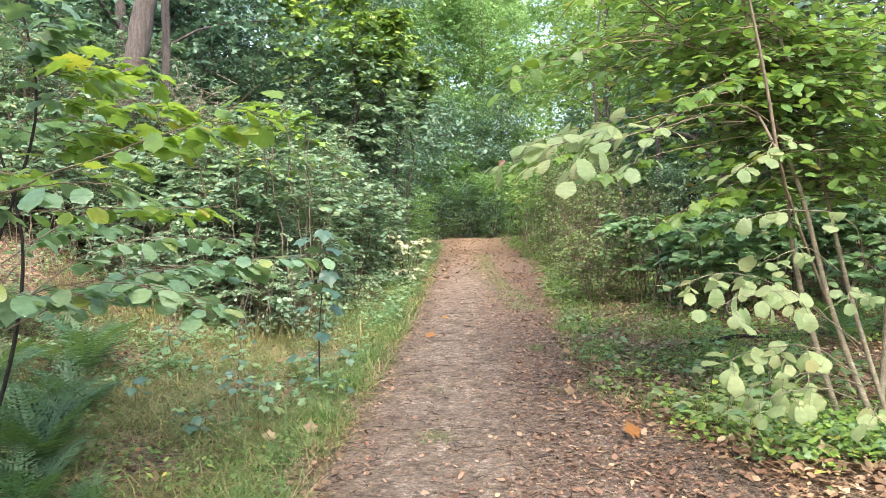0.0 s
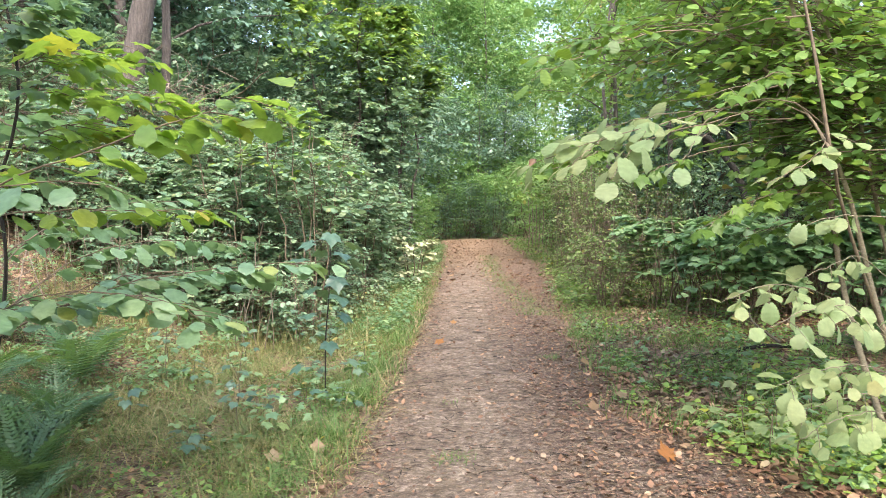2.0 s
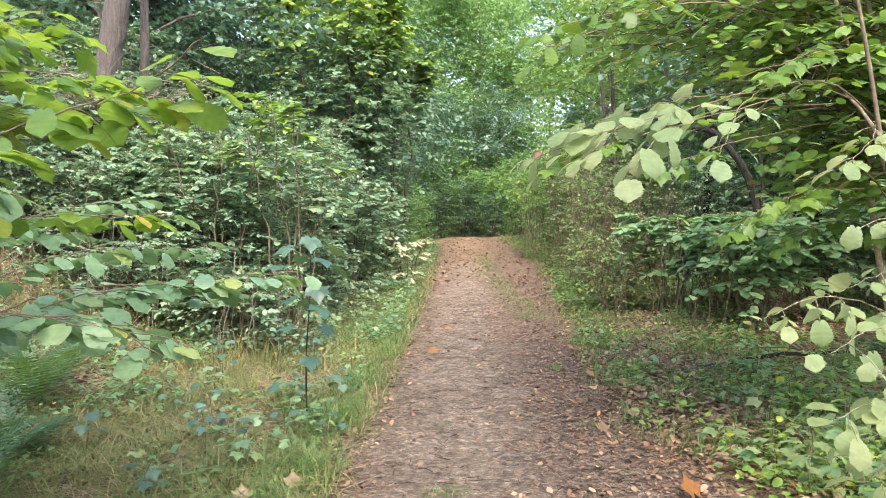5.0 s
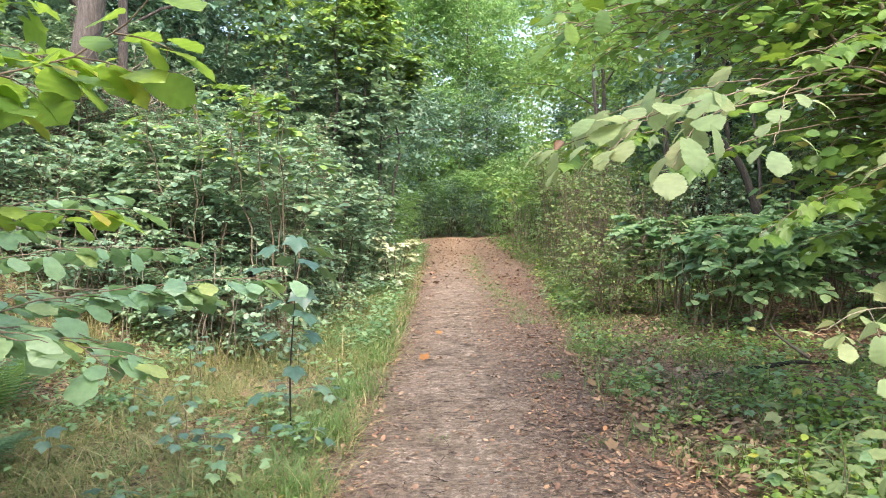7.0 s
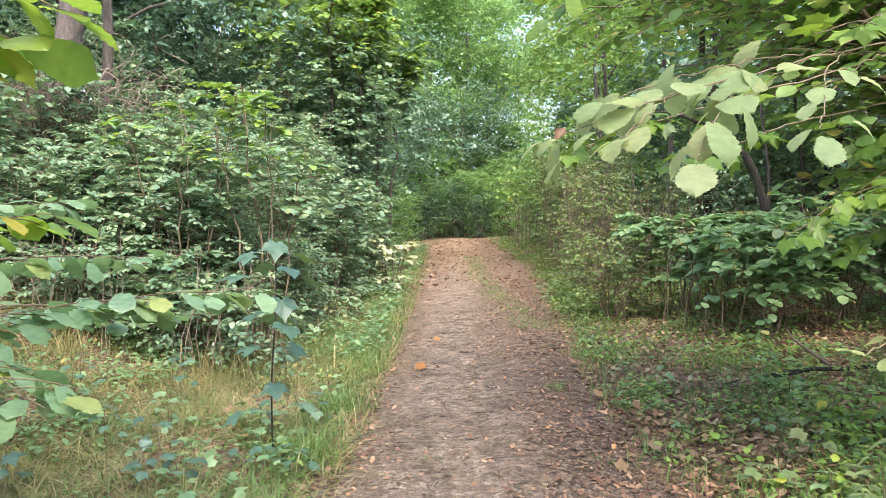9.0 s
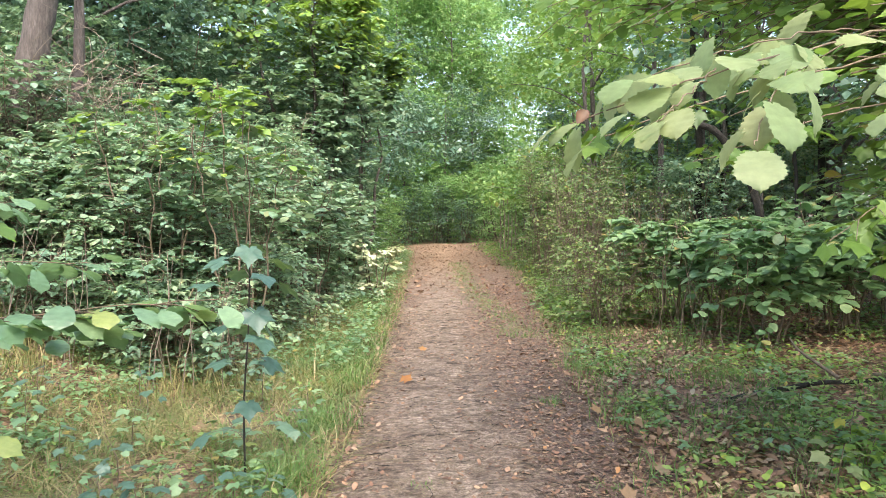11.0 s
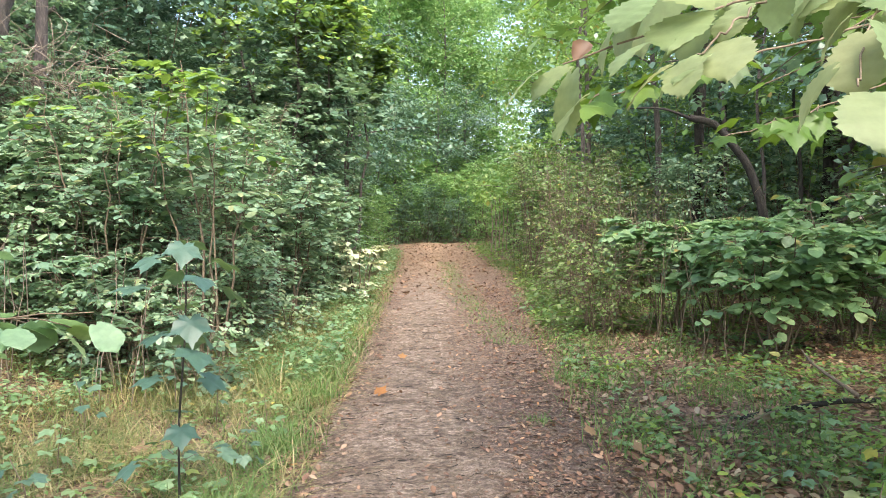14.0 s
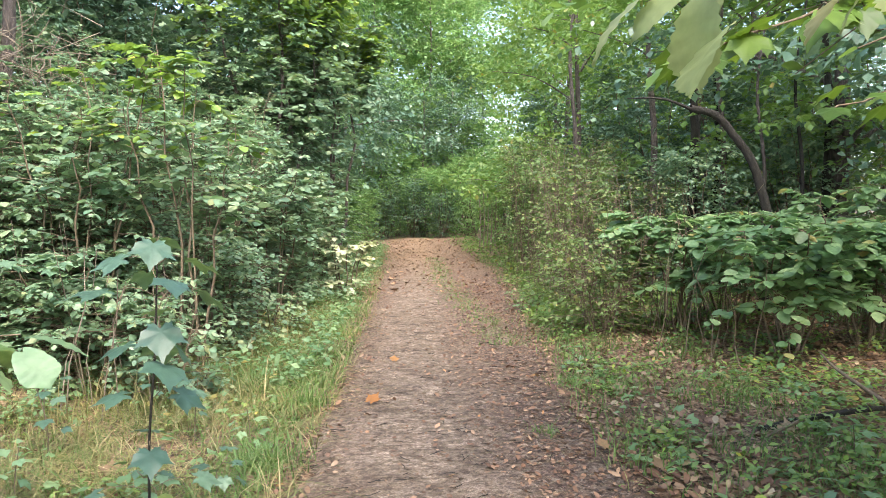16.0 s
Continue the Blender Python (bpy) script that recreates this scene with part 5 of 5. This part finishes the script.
# ---- ferns ----
def frond_mesh(seed, ln):
    """A frond along +y from the origin, arching; pinnae in pairs, each toothed."""
    rng = np.random.default_rng(seed)
    n = 24
    pieces = []
    u = np.linspace(0, 1, 20)
    rach = np.stack([0 * u, ln * u, ln * (0.55 * u - 0.62 * u ** 2)], 1)
    v, f = tube(rach, 0.003, 0.001, 4)
    pieces.append((v, np.concatenate([f[:, [0, 1, 2]], f[:, [0, 2, 3]]])))
    teeth = 6
    st = np.repeat(np.linspace(0, 1, teeth), 2)[1:]
    wd = np.array([0.062 if i % 2 else 0.028 for i in range(len(st))]) * (1 - st) ** 0.7 + 0.002
    tv = np.concatenate([np.stack([st, wd, 0 * st], 1), np.stack([st, -wd, 0 * st], 1)])
    m = len(st)
    tf = np.array([q for i in range(m - 1) for q in ((i, i + m, i + m + 1), (i, i + m + 1, i + 1))])
    for i in range(n):
        w = 0.14 + 0.86 * (i + 0.5) / n
        p = np.array([0, ln * w, ln * (0.55 * w - 0.62 * w ** 2)])
        pl = ln * 0.27 * (math.sin(math.pi * min(1, w * 0.9 + 0.12)) ** 0.8 + 0.05)
        for sd in (1, -1):
            a = sd * (1.15 - 0.25 * w) + rng.normal(0, 0.05)
            dx = np.array([math.sin(a), math.cos(a), -0.18])
            sx = np.array([math.cos(a), -math.sin(a), 0])
            pieces.append((p + tv[:, :1] * dx * pl + tv[:, 1:2] * sx * pl * 1.1, tf))
    v, f = joined(pieces)
    return mesh_np("frond", v, f, M_FERN)


FRONDS = [frond_mesh(s_, 1.0) for s_ in (1, 2, 3)]


def build_fern(x, y, n, ln, seed, label):
    rng = np.random.default_rng(seed)
    z = zg(x, y)
    top = thing("fern", x, y, z, label, "fern", "ferns")
    for i in range(n):
        fr = part("frond", FRONDS[i % 3], top)
        s = ln * rng.uniform(0.75, 1.15)
        fr.matrix_basis = pose(x + rng.normal(0, 0.03), y + rng.normal(0, 0.03), z, rng.uniform(25, 62), 0, i * 360 / n + rng.uniform(-15, 15)) @ Matrix.Diagonal((s, s, s, 1))


build_fern(-2.05, 3.6, 13, 0.6, 1, "large green fern with arching fronds in the grass")
build_fern(-2.5, 4.2, 12, 0.54, 2, "green fern behind a larger one")
build_fern(-1.7, 2.95, 10, 0.46, 3, "low green fern at the verge's edge")
build_fern(-2.45, 3.1, 12, 0.6, 6, "green fern in a dense clump")
build_fern(-3.2, 4.8, 11, 0.7, 7, "tall green fern at the foot of the bank")
build_fern(-3.9, 6.2, 11, 0.7, 8, "green fern on the bank")
build_fern(-1.4, 2.9, 8, 0.3, 9, "low fern reaching out of the grass")
build_fern(-2.5, 4.7, 11, 0.5, 11, "green fern among straw on the verge")
build_fern(-2.9, 5.6, 10, 0.75, 4, "green fern under the shrubs")
build_fern(3.6, 6.6, 9, 0.6, 5, "drooping green fern beside a fallen branch")

# ---- on the ground ----
lg = thing("fallen_branch", 2.6, 6.78, zg(2.6, 6.78), "dark fallen branch lying among leaves", "branch")
v_, f_ = tube(spline([(2.05, 6.75, 0.06), (2.3, 6.76, 0.12), (2.5, 6.83, 0.13), (2.75, 6.8, 0.18), (3.0, 6.93, 0.15), (3.3, 6.95, 0.17), (3.8, 7.1, 0.16)], 40), 0.022, 0.012, 9, 0.16, np.random.default_rng(16), True)
part("limb", mesh_np("limb", v_, f_, M_DARKBARK, True), lg)
for pts_ in ([(2.35, 6.75, 0.14), (2.2, 6.6, 0.15), (1.98, 6.5, 0.1)], [(2.9, 6.85, 0.2), (2.8, 7.2, 0.32), (2.9, 7.6, 0.36)], [(3.2, 6.95, 0.2), (3.3, 6.7, 0.24), (3.5, 6.5, 0.18)]):
    v_, f_ = tube(spline(pts_, 10), 0.014, 0.005, 6, 0.1, np.random.default_rng(17))
    part("twig", mesh_np("twig", v_, f_, M_TWIG, True), lg)

FALLEN = [(-0.23, 7.55, 0.14, "orange"), (1.12, 6.44, 0.11, "orange"), (1.19, 3.98, 0.15, "orange"), (1.32, 6.09, 0.13, "tan"), (-0.93, 4.07, 0.12, "tan"), (-0.72, 4.22, 0.12, "tan"),
          (-1.43, 6.29, 0.14, "pale"), (1.95, 3.75, 0.13, "tan"), (2.2, 6.6, 0.12, "tan"), (2.1, 3.6, 0.15, "tan"), (1.2, 5.3, 0.1, "tan"), (0.95, 5.0, 0.1, "tan"), (-0.1, 8.9, 0.1, "orange"), (1.5, 7.6, 0.12, "tan")]
for n_, (x_, y_, s_, c_) in enumerate(FALLEN):
    ob_ = tagged(new("fallen_leaf", ME_FALLEN if c_ == "orange" else ME_FALLEN_TAN), "%s fallen maple leaf curled on the ground" % c_, "leaf", "fallen maple leaves")
    rz_ = (n_ * 77) % 80 - 40
    ob_.matrix_world = pose(x_, y_, zg(x_, y_) + 0.03, 22 + 8 * (n_ % 3), 6, rz_) @ Matrix.Diagonal((s_ * 0.85, s_ * 0.85, s_, 1))


def stuff(name, v, f, mat, label, category):
    return tagged(new(name, mesh_np(name, v, f, mat)), label, category, kind="stuff")


def blades(rng, x, y, h, lean, width):
    """Grass blades: bent tapering strips."""
    n = len(x)
    z = rise(x, y) - 0.01
    a = rng.uniform(0, 2 * np.pi, n)
    b = a + np.pi / 2 + rng.normal(0, 0.4, n)
    u = np.array([0, 0.4, 0.75, 1.0])
    w = np.array([1.0, 0.85, 0.5, 0.0])
    cx = x[:, None] + np.cos(a)[:, None] * (h * lean)[:, None] * u ** 2
    cy = y[:, None] + np.sin(a)[:, None] * (h * lean)[:, None] * u ** 2
    cz = z[:, None] + h[:, None] * (u - 0.35 * lean[:, None] * u ** 2)
    wx, wy = np.cos(b)[:, None] * w * width, np.sin(b)[:, None] * w * width
    L = np.stack([cx - wx, cy - wy, cz], -1)
    R = np.stack([cx + wx, cy + wy, cz], -1)
    v = np.concatenate([L, R[:, :3]], 1)
    t = np.array([(0, 4, 5), (0, 5, 1), (1, 5, 6), (1, 6, 2), (2, 6, 3)])
    f = t[None] + (np.arange(n) * 7)[:, None, None]
    return v.reshape(-1, 3), f.reshape(-1, 3)


def patch(rng, n, x0, x1, y0, y1, near=1.6):
    """Points in a stretch of ground, denser towards y0."""
    y = y0 + (y1 - y0) * rng.random(n) ** near
    return x0 + (x1 - x0) * rng.random(n), y


def clumpy(rng, x, y, keep, scale=1.0):
    m = np.sin(3.1 * scale * x + 1.7 * y * scale) * np.sin(2.3 * scale * y - 1.1 * x) + 0.6 * np.sin(7.3 * x * scale) * np.sin(6.1 * y * scale + 1)
    return m + rng.normal(0, 0.5, len(x)) > keep


rng_ = np.random.default_rng(400)
x_, y_ = patch(rng_, 105000, -4.2, -0.45, 2.4, 12.5)
l_, r_ = edges_of(y_)
ok_ = (x_ < l_ + rng_.normal(0.0, 0.1, len(x_))) & clumpy(rng_, x_, y_, -0.35) & (rng_.random(len(x_)) < np.clip(1.35 + x_ * 0.2, 0.3, 1)) & (rng_.random(len(x_)) < np.where((x_ < -1.05) & (y_ < 3.7), 0.3, 1.0))
x_, y_ = x_[ok_], y_[ok_]
green_ = rng_.random(len(x_)) < np.clip(0.3 + 0.6 * np.exp(-((x_ + 0.8) / 0.2) ** 2), 0, 1)
v_, f_ = blades(rng_, x_[green_], y_[green_], rng_.uniform(0.05, 0.2, green_.sum()), rng_.uniform(0.5, 1.7, green_.sum()), 0.0029)
stuff("grass", v_, f_, M_GRASS, "fresh green grass along the path edge", "grass")
d_ = ~green_
v_, f_ = blades(rng_, x_[d_], y_[d_], rng_.uniform(0.05, 0.26, d_.sum()), rng_.uniform(0.8, 2.4, d_.sum()), 0.0029)
stuff("dry_grass", v_, f_, M_DRYGRASS, "dry yellowing grass on the verge", "grass")
x_, y_ = patch(rng_, 32000, 1.0, 3.0, 4.0, 22, 1.1)
l_, r_ = edges_of(y_)
ok_ = (x_ > r_ + rng_.normal(0.0, 0.1, len(x_))) & (x_ < r_ + 1.3) & clumpy(rng_, x_, y_, -0.15)
v_, f_ = blades(rng_, x_[ok_], y_[ok_], rng_.uniform(0.06, 0.2, ok_.sum()), rng_.uniform(0.3, 1.2, ok_.sum()), 0.003)
stuff("grass", v_, f_, M_GRASS, "short green grass along the wood's edge", "grass")
x_, y_ = patch(rng_, 16000, -2.4, -0.5, 8, 30, 1.5)
l_, r_ = edges_of(y_)
ok_ = (x_ < l_ + rng_.normal(0.0, 0.12, len(x_))) & (x_ > l_ - 0.9)
v_, f_ = blades(rng_, x_[ok_], y_[ok_], rng_.uniform(0.06, 0.24, ok_.sum()), rng_.uniform(0.4, 1.5, ok_.sum()), 0.0036)
stuff("grass", v_, f_, M_GRASS, "scruffy grass along the far verge", "grass")
x_, y_ = patch(rng_, 9000, -2.6, -0.5, 7, 24, 1.5)
l_, r_ = edges_of(y_)
ok_ = (x_ < l_ + rng_.normal(-0.08, 0.12, len(x_))) & (x_ > l_ - 1.1)
v_, f_ = blades(rng_, x_[ok_], y_[ok_], rng_.uniform(0.05, 0.3, ok_.sum()), rng_.uniform(0.5, 1.8, ok_.sum()), 0.003)
stuff("dry_grass", v_, f_, M_DRYGRASS, "dry straw mixed in the far verge", "grass")
x_, y_ = patch(rng_, 11000, 0.1, 1.3, 9.5, 22, 1.2)
ok_ = np.abs(x_ - np.interp(y_, [9.5, 11.3, 13, 16.5, 22], [0.95, 0.88, 0.68, 0.55, 0.5])) < rng_.normal(0.14, 0.12, len(x_))
v_, f_ = blades(rng_, x_[ok_], y_[ok_], rng_.uniform(0.04, 0.12, ok_.sum()), rng_.uniform(0.4, 1.2, ok_.sum()), 0.0035)
stuff("grass", v_, f_, M_GRASS, "thin strip of grass in the path's middle", "grass")

for n_, (tx_, ty_, rad_, cnt_, hh_) in enumerate([(0.83, 6.8, 0.11, 90, 0.09), (0.05, 4.15, 0.12, 110, 0.07), (0.0, 5.3, 0.1, 60, 0.05), (1.25, 8.0, 0.14, 110, 0.12), (0.9, 5.2, 0.12, 70, 0.05), (-0.68, 6.45, 0.16, 220, 0.22), (-0.72, 5.4, 0.15, 200, 0.22), (-0.7, 4.5, 0.16, 200, 0.2),
                                                 (1.55, 5.6, 0.15, 120, 0.12), (3.1, 6.5, 0.16, 160, 0.3), (-0.65, 7.6, 0.17, 180, 0.2)]):
    q_ = rng_.normal(0, rad_ * 0.5, (2, cnt_))
    v_, f_ = blades(rng_, tx_ + q_[0], ty_ + q_[1], rng_.uniform(0.5, 1.2, cnt_) * hh_, rng_.uniform(0.3, 1.2, cnt_), 0.0028)
    tagged(new("grass_tuft", mesh_np("grass_tuft", v_, f_, M_GRASS)), "small tuft of green grass in trodden earth" if hh_ < 0.1 else "thick tuft of long green grass", "grass", kind="stuff")

x_, y_ = patch(rng_, 5000, -4.5, -0.95, 7.0, 11.0, 1.0)
ok_ = clumpy(rng_, x_, y_, 0.0)
v_, f_ = blades(rng_, x_[ok_], y_[ok_], rng_.uniform(0.15, 0.5, ok_.sum()), rng_.uniform(0.2, 1.2, ok_.sum()), 0.003)
stuff("dry_grass", v_, f_, M_DRYGRASS, "tall straw and dead stalks beneath the shrubs", "grass")

# bare upright stalks at the foot of the shrubs
def stalks(n, x0, x1, y0, y1, hmax, r, mat, label, seed):
    rng = np.random.default_rng(seed)
    x, y = x0 + (x1 - x0) * rng.random(n), y0 + (y1 - y0) * rng.random(n)
    h = hmax * rng.uniform(0.4, 1.0, n)
    q = np.linspace(0, 1, 4)
    wob = rng.normal(0, 0.05, (n, 4, 2)) * h[:, None, None]
    lean = rng.normal(0, 0.16, (n, 1, 2)) * h[:, None, None]
    xy = np.stack([x, y], 1)[:, None] + lean * q[None, :, None] + wob * q[None, :, None]
    z = rise(x, y)[:, None] - 0.02 + h[:, None] * q
    v, f = twigs_np(np.concatenate([xy, z[..., None]], 2), r, r * 0.45)
    stuff("stalks", v, f, mat, label, "plants")


stalks(300, -6.0, -1.7, 7.4, 10.5, 1.2, 0.006, M_DRYTWIG, "thin bare brown stalks beneath the shrubs", 450)
stalks(150, 1.8, 3.4, 9.5, 18, 1.6, 0.006, M_TWIG, "thin bare stems in the thicket", 451)
stalks(160, 2.2, 6.0, 8.2, 12, 1.1, 0.006, M_TWIG, "thin brown stems under the low shrubs", 452)

# herbs and ivy over the wood floor
def herbs(n, x0, x1, y0, y1, keep, size, hmax, label, mat, seed, side, near=1.5, template=LEAF_MID):
    rng = np.random.default_rng(seed)
    x, y = patch(rng, n, x0, x1, y0, y1, near)
    l, r = edges_of(y)
    ok = (x > r + 0.05 + rng.normal(0, 0.08, n)) if side > 0 else (x < l - 0.05 + rng.normal(0, 0.08, n))
    ok &= clumpy(rng, x, y, keep, 0.8)
    x, y = x[ok], y[ok]
    k = 5
    m = len(x)
    h = rng.uniform(0.15, 1.0, m) * hmax
    X = np.repeat(x, k) + rng.normal(0, size * 0.8, m * k)
    Y = np.repeat(y, k) + rng.normal(0, size * 0.8, m * k)
    Z = rise(X, Y) + np.repeat(h, k) * rng.uniform(0.3, 1, m * k) + 0.008
    v, f = leaves_np(template, np.stack([X, Y, Z], 1), rng.uniform(0, 6.28, m * k), rng.normal(-0.1, 0.3, m * k), rng.normal(0, 0.3, m * k), size * rng.uniform(0.5, 1.3, m * k))
    stuff("herbs", v, f, mat, label, "plants")


herbs(8000, 1.1, 6.5, 3.6, 14, -0.15, 0.05, 0.2, "low green herbs among leaf litter", M_HERB, 410, 1, 1.5, LEAF_SLIM)
herbs(2600, 1.1, 6.5, 3.6, 14, 0.3, 0.06, 0.14, "creeping ivy over the wood floor", M_LAYERED, 416, 1, 1.5, LEAF_STAR)
herbs(210, 1.4, 2.7, 3.6, 5.4, -0.2, 0.045, 0.22, "fresh pale green herbs at the hazel's foot", M_YELLOWGREEN, 419, 1, 1.0)
herbs(1000, 1.1, 4.5, 3.4, 9, 0.0, 0.045, 0.2, "pale green herb leaves near the path", M_YELLOWGREEN, 411, 1, 1.5, LEAF_SLIM)
herbs(2600, -6.0, -0.6, 3.2, 12, 0.1, 0.04, 0.16, "low green herbs in the grass", M_HERB, 412, -1, 1.5, LEAF_SLIM)
herbs(2600, 1.2, 4.0, 10, 30, -0.4, 0.08, 0.35, "green herbs along the far path edge", M_HERB, 413, 1, 1.2, LEAF_FAR)
herbs(3600, -3.0, -0.7, 8, 28, -0.6, 0.065, 0.3, "green herbs along the far verge", M_LAYERED, 414, -1, 1.2, LEAF_FAR)
herbs(9000, -12, -2.6, 8, 22, -0.8, 0.065, 0.3, "ivy covering the bank", M_SHRUB, 415, -1, 1.2, LEAF_FAR)


herbs(330, -3.8, -0.75, 4.2, 9, 0.2, 0.06, 0.22, "green maple seedlings scattered in the grass", M_LAYERED, 418, -1, 1.2, LEAF_STAR)
herbs(3000, -7.0, -2.2, 3.4, 8.6, -0.3, 0.055, 0.28, "green herbs and ivy at the foot of the bank", M_LAYERED, 417, -1, 1.0, LEAF_SLIM)


# leaf litter and twigs
def litter(n, x0, x1, y0, y1, size, label, seed, near=1.6, lift=0.012, where=None, share=0.6, mat=M_LITTER):
    rng = np.random.default_rng(seed)
    x, y = patch(rng, n, x0, x1, y0, y1, near)
    if where is not None:
        ok = where(rng, x, y)
        x, y = x[ok], y[ok]
    m = len(x)
    l, r = edges_of(y)
    on = (x > l + 0.1) & (x < r - 0.1)
    z = rise(x, y) + lift + 0.012 * on
    whole = rng.random(m) < share
    yaw, pitch, roll = rng.uniform(0, 6.28, m), rng.normal(0, 0.22, m), rng.normal(0, 0.3, m)
    sz = size * (0.35 + 1.25 * rng.random(m) ** 1.8)
    pieces = []
    for sel, shape in ((whole, LEAF_CURL), (~whole, LEAF_BIT)):
        pieces.append(leaves_np(shape, np.stack([x, y, z], 1)[sel], yaw[sel], pitch[sel], roll[sel], sz[sel]))
    v, f = joined(pieces)
    stuff("leaf_litter", v, f, mat, label, "leaves")


litter(15000, 0.1, 1.8, 2.8, 15, 0.033, "red-brown dead leaves along the path's damp side", 424, 1.5, share=0.3, where=lambda g, x, y: g.random(len(x)) < np.clip(0.1 + 1.0 * (x - 0.35), 0.06, 0.8) * (x < 1.35))
litter(4500, -0.75, 0.0, 2.4, 13, 0.036, "dead leaves gathered along the path's grassy edge", 426, 1.6, where=lambda g, x, y: g.random(len(x)) < np.clip(-0.1 - 1.6 * (x + 0.1), 0.04, 1))
litter(24000, -0.7, 1.9, 2.2, 16, 0.026, "small dry leaves scattered on the path", 420, 1.7, share=0.2, where=lambda g, x, y: g.random(len(x)) < np.clip(0.35 + 0.6 * (x - 0.3) + 0.5 * (x < -0.3), 0.25, 1))
litter(14000, 1.2, 6.0, 3.4, 13, 0.045, "curled red-brown leaves lying on the herbs", 425, 1.4, 0.03, where=lambda g, x, y: x > edges_of(y)[1] + g.normal(0.05, 0.1, len(x)))
litter(17000, 1.0, 7.0, 3.0, 16, 0.05, "brown leaf litter on the wood floor", 421, 1.5, where=lambda g, x, y: x > edges_of(y)[1] + g.normal(0.0, 0.12, len(x)))
litter(6000, -4.5, -0.6, 2.6, 10, 0.045, "brown leaf litter in the grass", 422, 1.5)
litter(2600, 1.3, 3.0, 3.1, 6.0, 0.045, "pale tan dead leaves at the hazel's foot", 427, 1.1, 0.03, share=0.4, where=lambda g, x, y: x > edges_of(y)[1] + g.normal(0.0, 0.15, len(x)), mat=M_PALELITTER)
litter(2500, 1.3, 5.0, 5.5, 11, 0.042, "pale tan dead leaves among the herbs", 428, 1.1, 0.03, share=0.4, where=lambda g, x, y: x > edges_of(y)[1] + g.normal(0.0, 0.15, len(x)), mat=M_PALELITTER)
litter(2500, -1.0, 1.7, 14, 34, 0.06, "dry brown leaves on the far path", 423, 1.2)


def sticks(n, x0, x1, y0, y1, ln, r, mat, label, seed):
    rng = np.random.default_rng(seed)
    x, y = patch(rng, n, x0, x1, y0, y1, 1.6)
    a = rng.uniform(0, 6.28, n)
    q = ln * rng.uniform(0.3, 1.2, n)
    dx, dy = np.cos(a) * q, np.sin(a) * q
    l, e = edges_of(y)
    on = (x > l + 0.1) & (x < e - 0.1)
    p0 = np.stack([x, y, rise(x, y) + 0.014 + 0.012 * on], 1)
    p2 = np.stack([x + dx, y + dy, rise(x + dx, y + dy) + 0.014 + 0.012 * on], 1)
    p1 = (p0 + p2) / 2 + rng.normal(0, 0.1, (n, 3)) * q[:, None] * [1, 1, 0.15]
    v, f = twigs_np(np.stack([p0, p2] if r < 0.002 else [p0, p1, p2], 1), r, r * 0.6)
    stuff("twig_litter", v, f, mat, label, "twig_mass")


sticks(14000, -0.6, 1.7, 2.2, 12, 0.06, 0.0014, M_TWIG, "fine needles and twig bits on the path", 430)
sticks(5000, -0.6, 1.9, 2.2, 12, 0.05, 0.0015, M_DRYTWIG, "pale dry needles and straw bits on the path", 434)
sticks(700, -0.6, 1.7, 2.2, 12, 0.1, 0.0028, M_DARKBARK, "dark broken twigs on the path", 431)
sticks(900, 1.2, 6, 3.0, 13, 0.25, 0.004, M_TWIG, "thin dead twigs on the wood floor", 432)
sticks(3600, -4.2, -0.7, 2.4, 10, 0.22, 0.0021, M_DRYTWIG, "dry straw stalks in the grass", 433)

# the same ground behind the walker
litter(4000, -6.0, 7.0, -8, 3.0, 0.05, "brown leaf litter behind on the ground", 440, 1.0)
x_, y_ = patch(rng_, 12000, -5, -0.5, -8, 2.4, 1.0)
ok_ = (x_ < edges_of(y_)[0]) & clumpy(rng_, x_, y_, -0.4)
v_, f_ = blades(rng_, x_[ok_], y_[ok_], rng_.uniform(0.06, 0.2, ok_.sum()), rng_.uniform(0.4, 1.4, ok_.sum()), 0.003)
stuff("dry_grass", v_, f_, M_DRYGRASS, "dry grass on the verge behind", "grass")
herbs(2500, 1.1, 7, -8, 3.6, 0.0, 0.06, 0.15, "low green herbs behind on the wood floor", M_HERB, 441, 1, 1.0, LEAF_FAR)
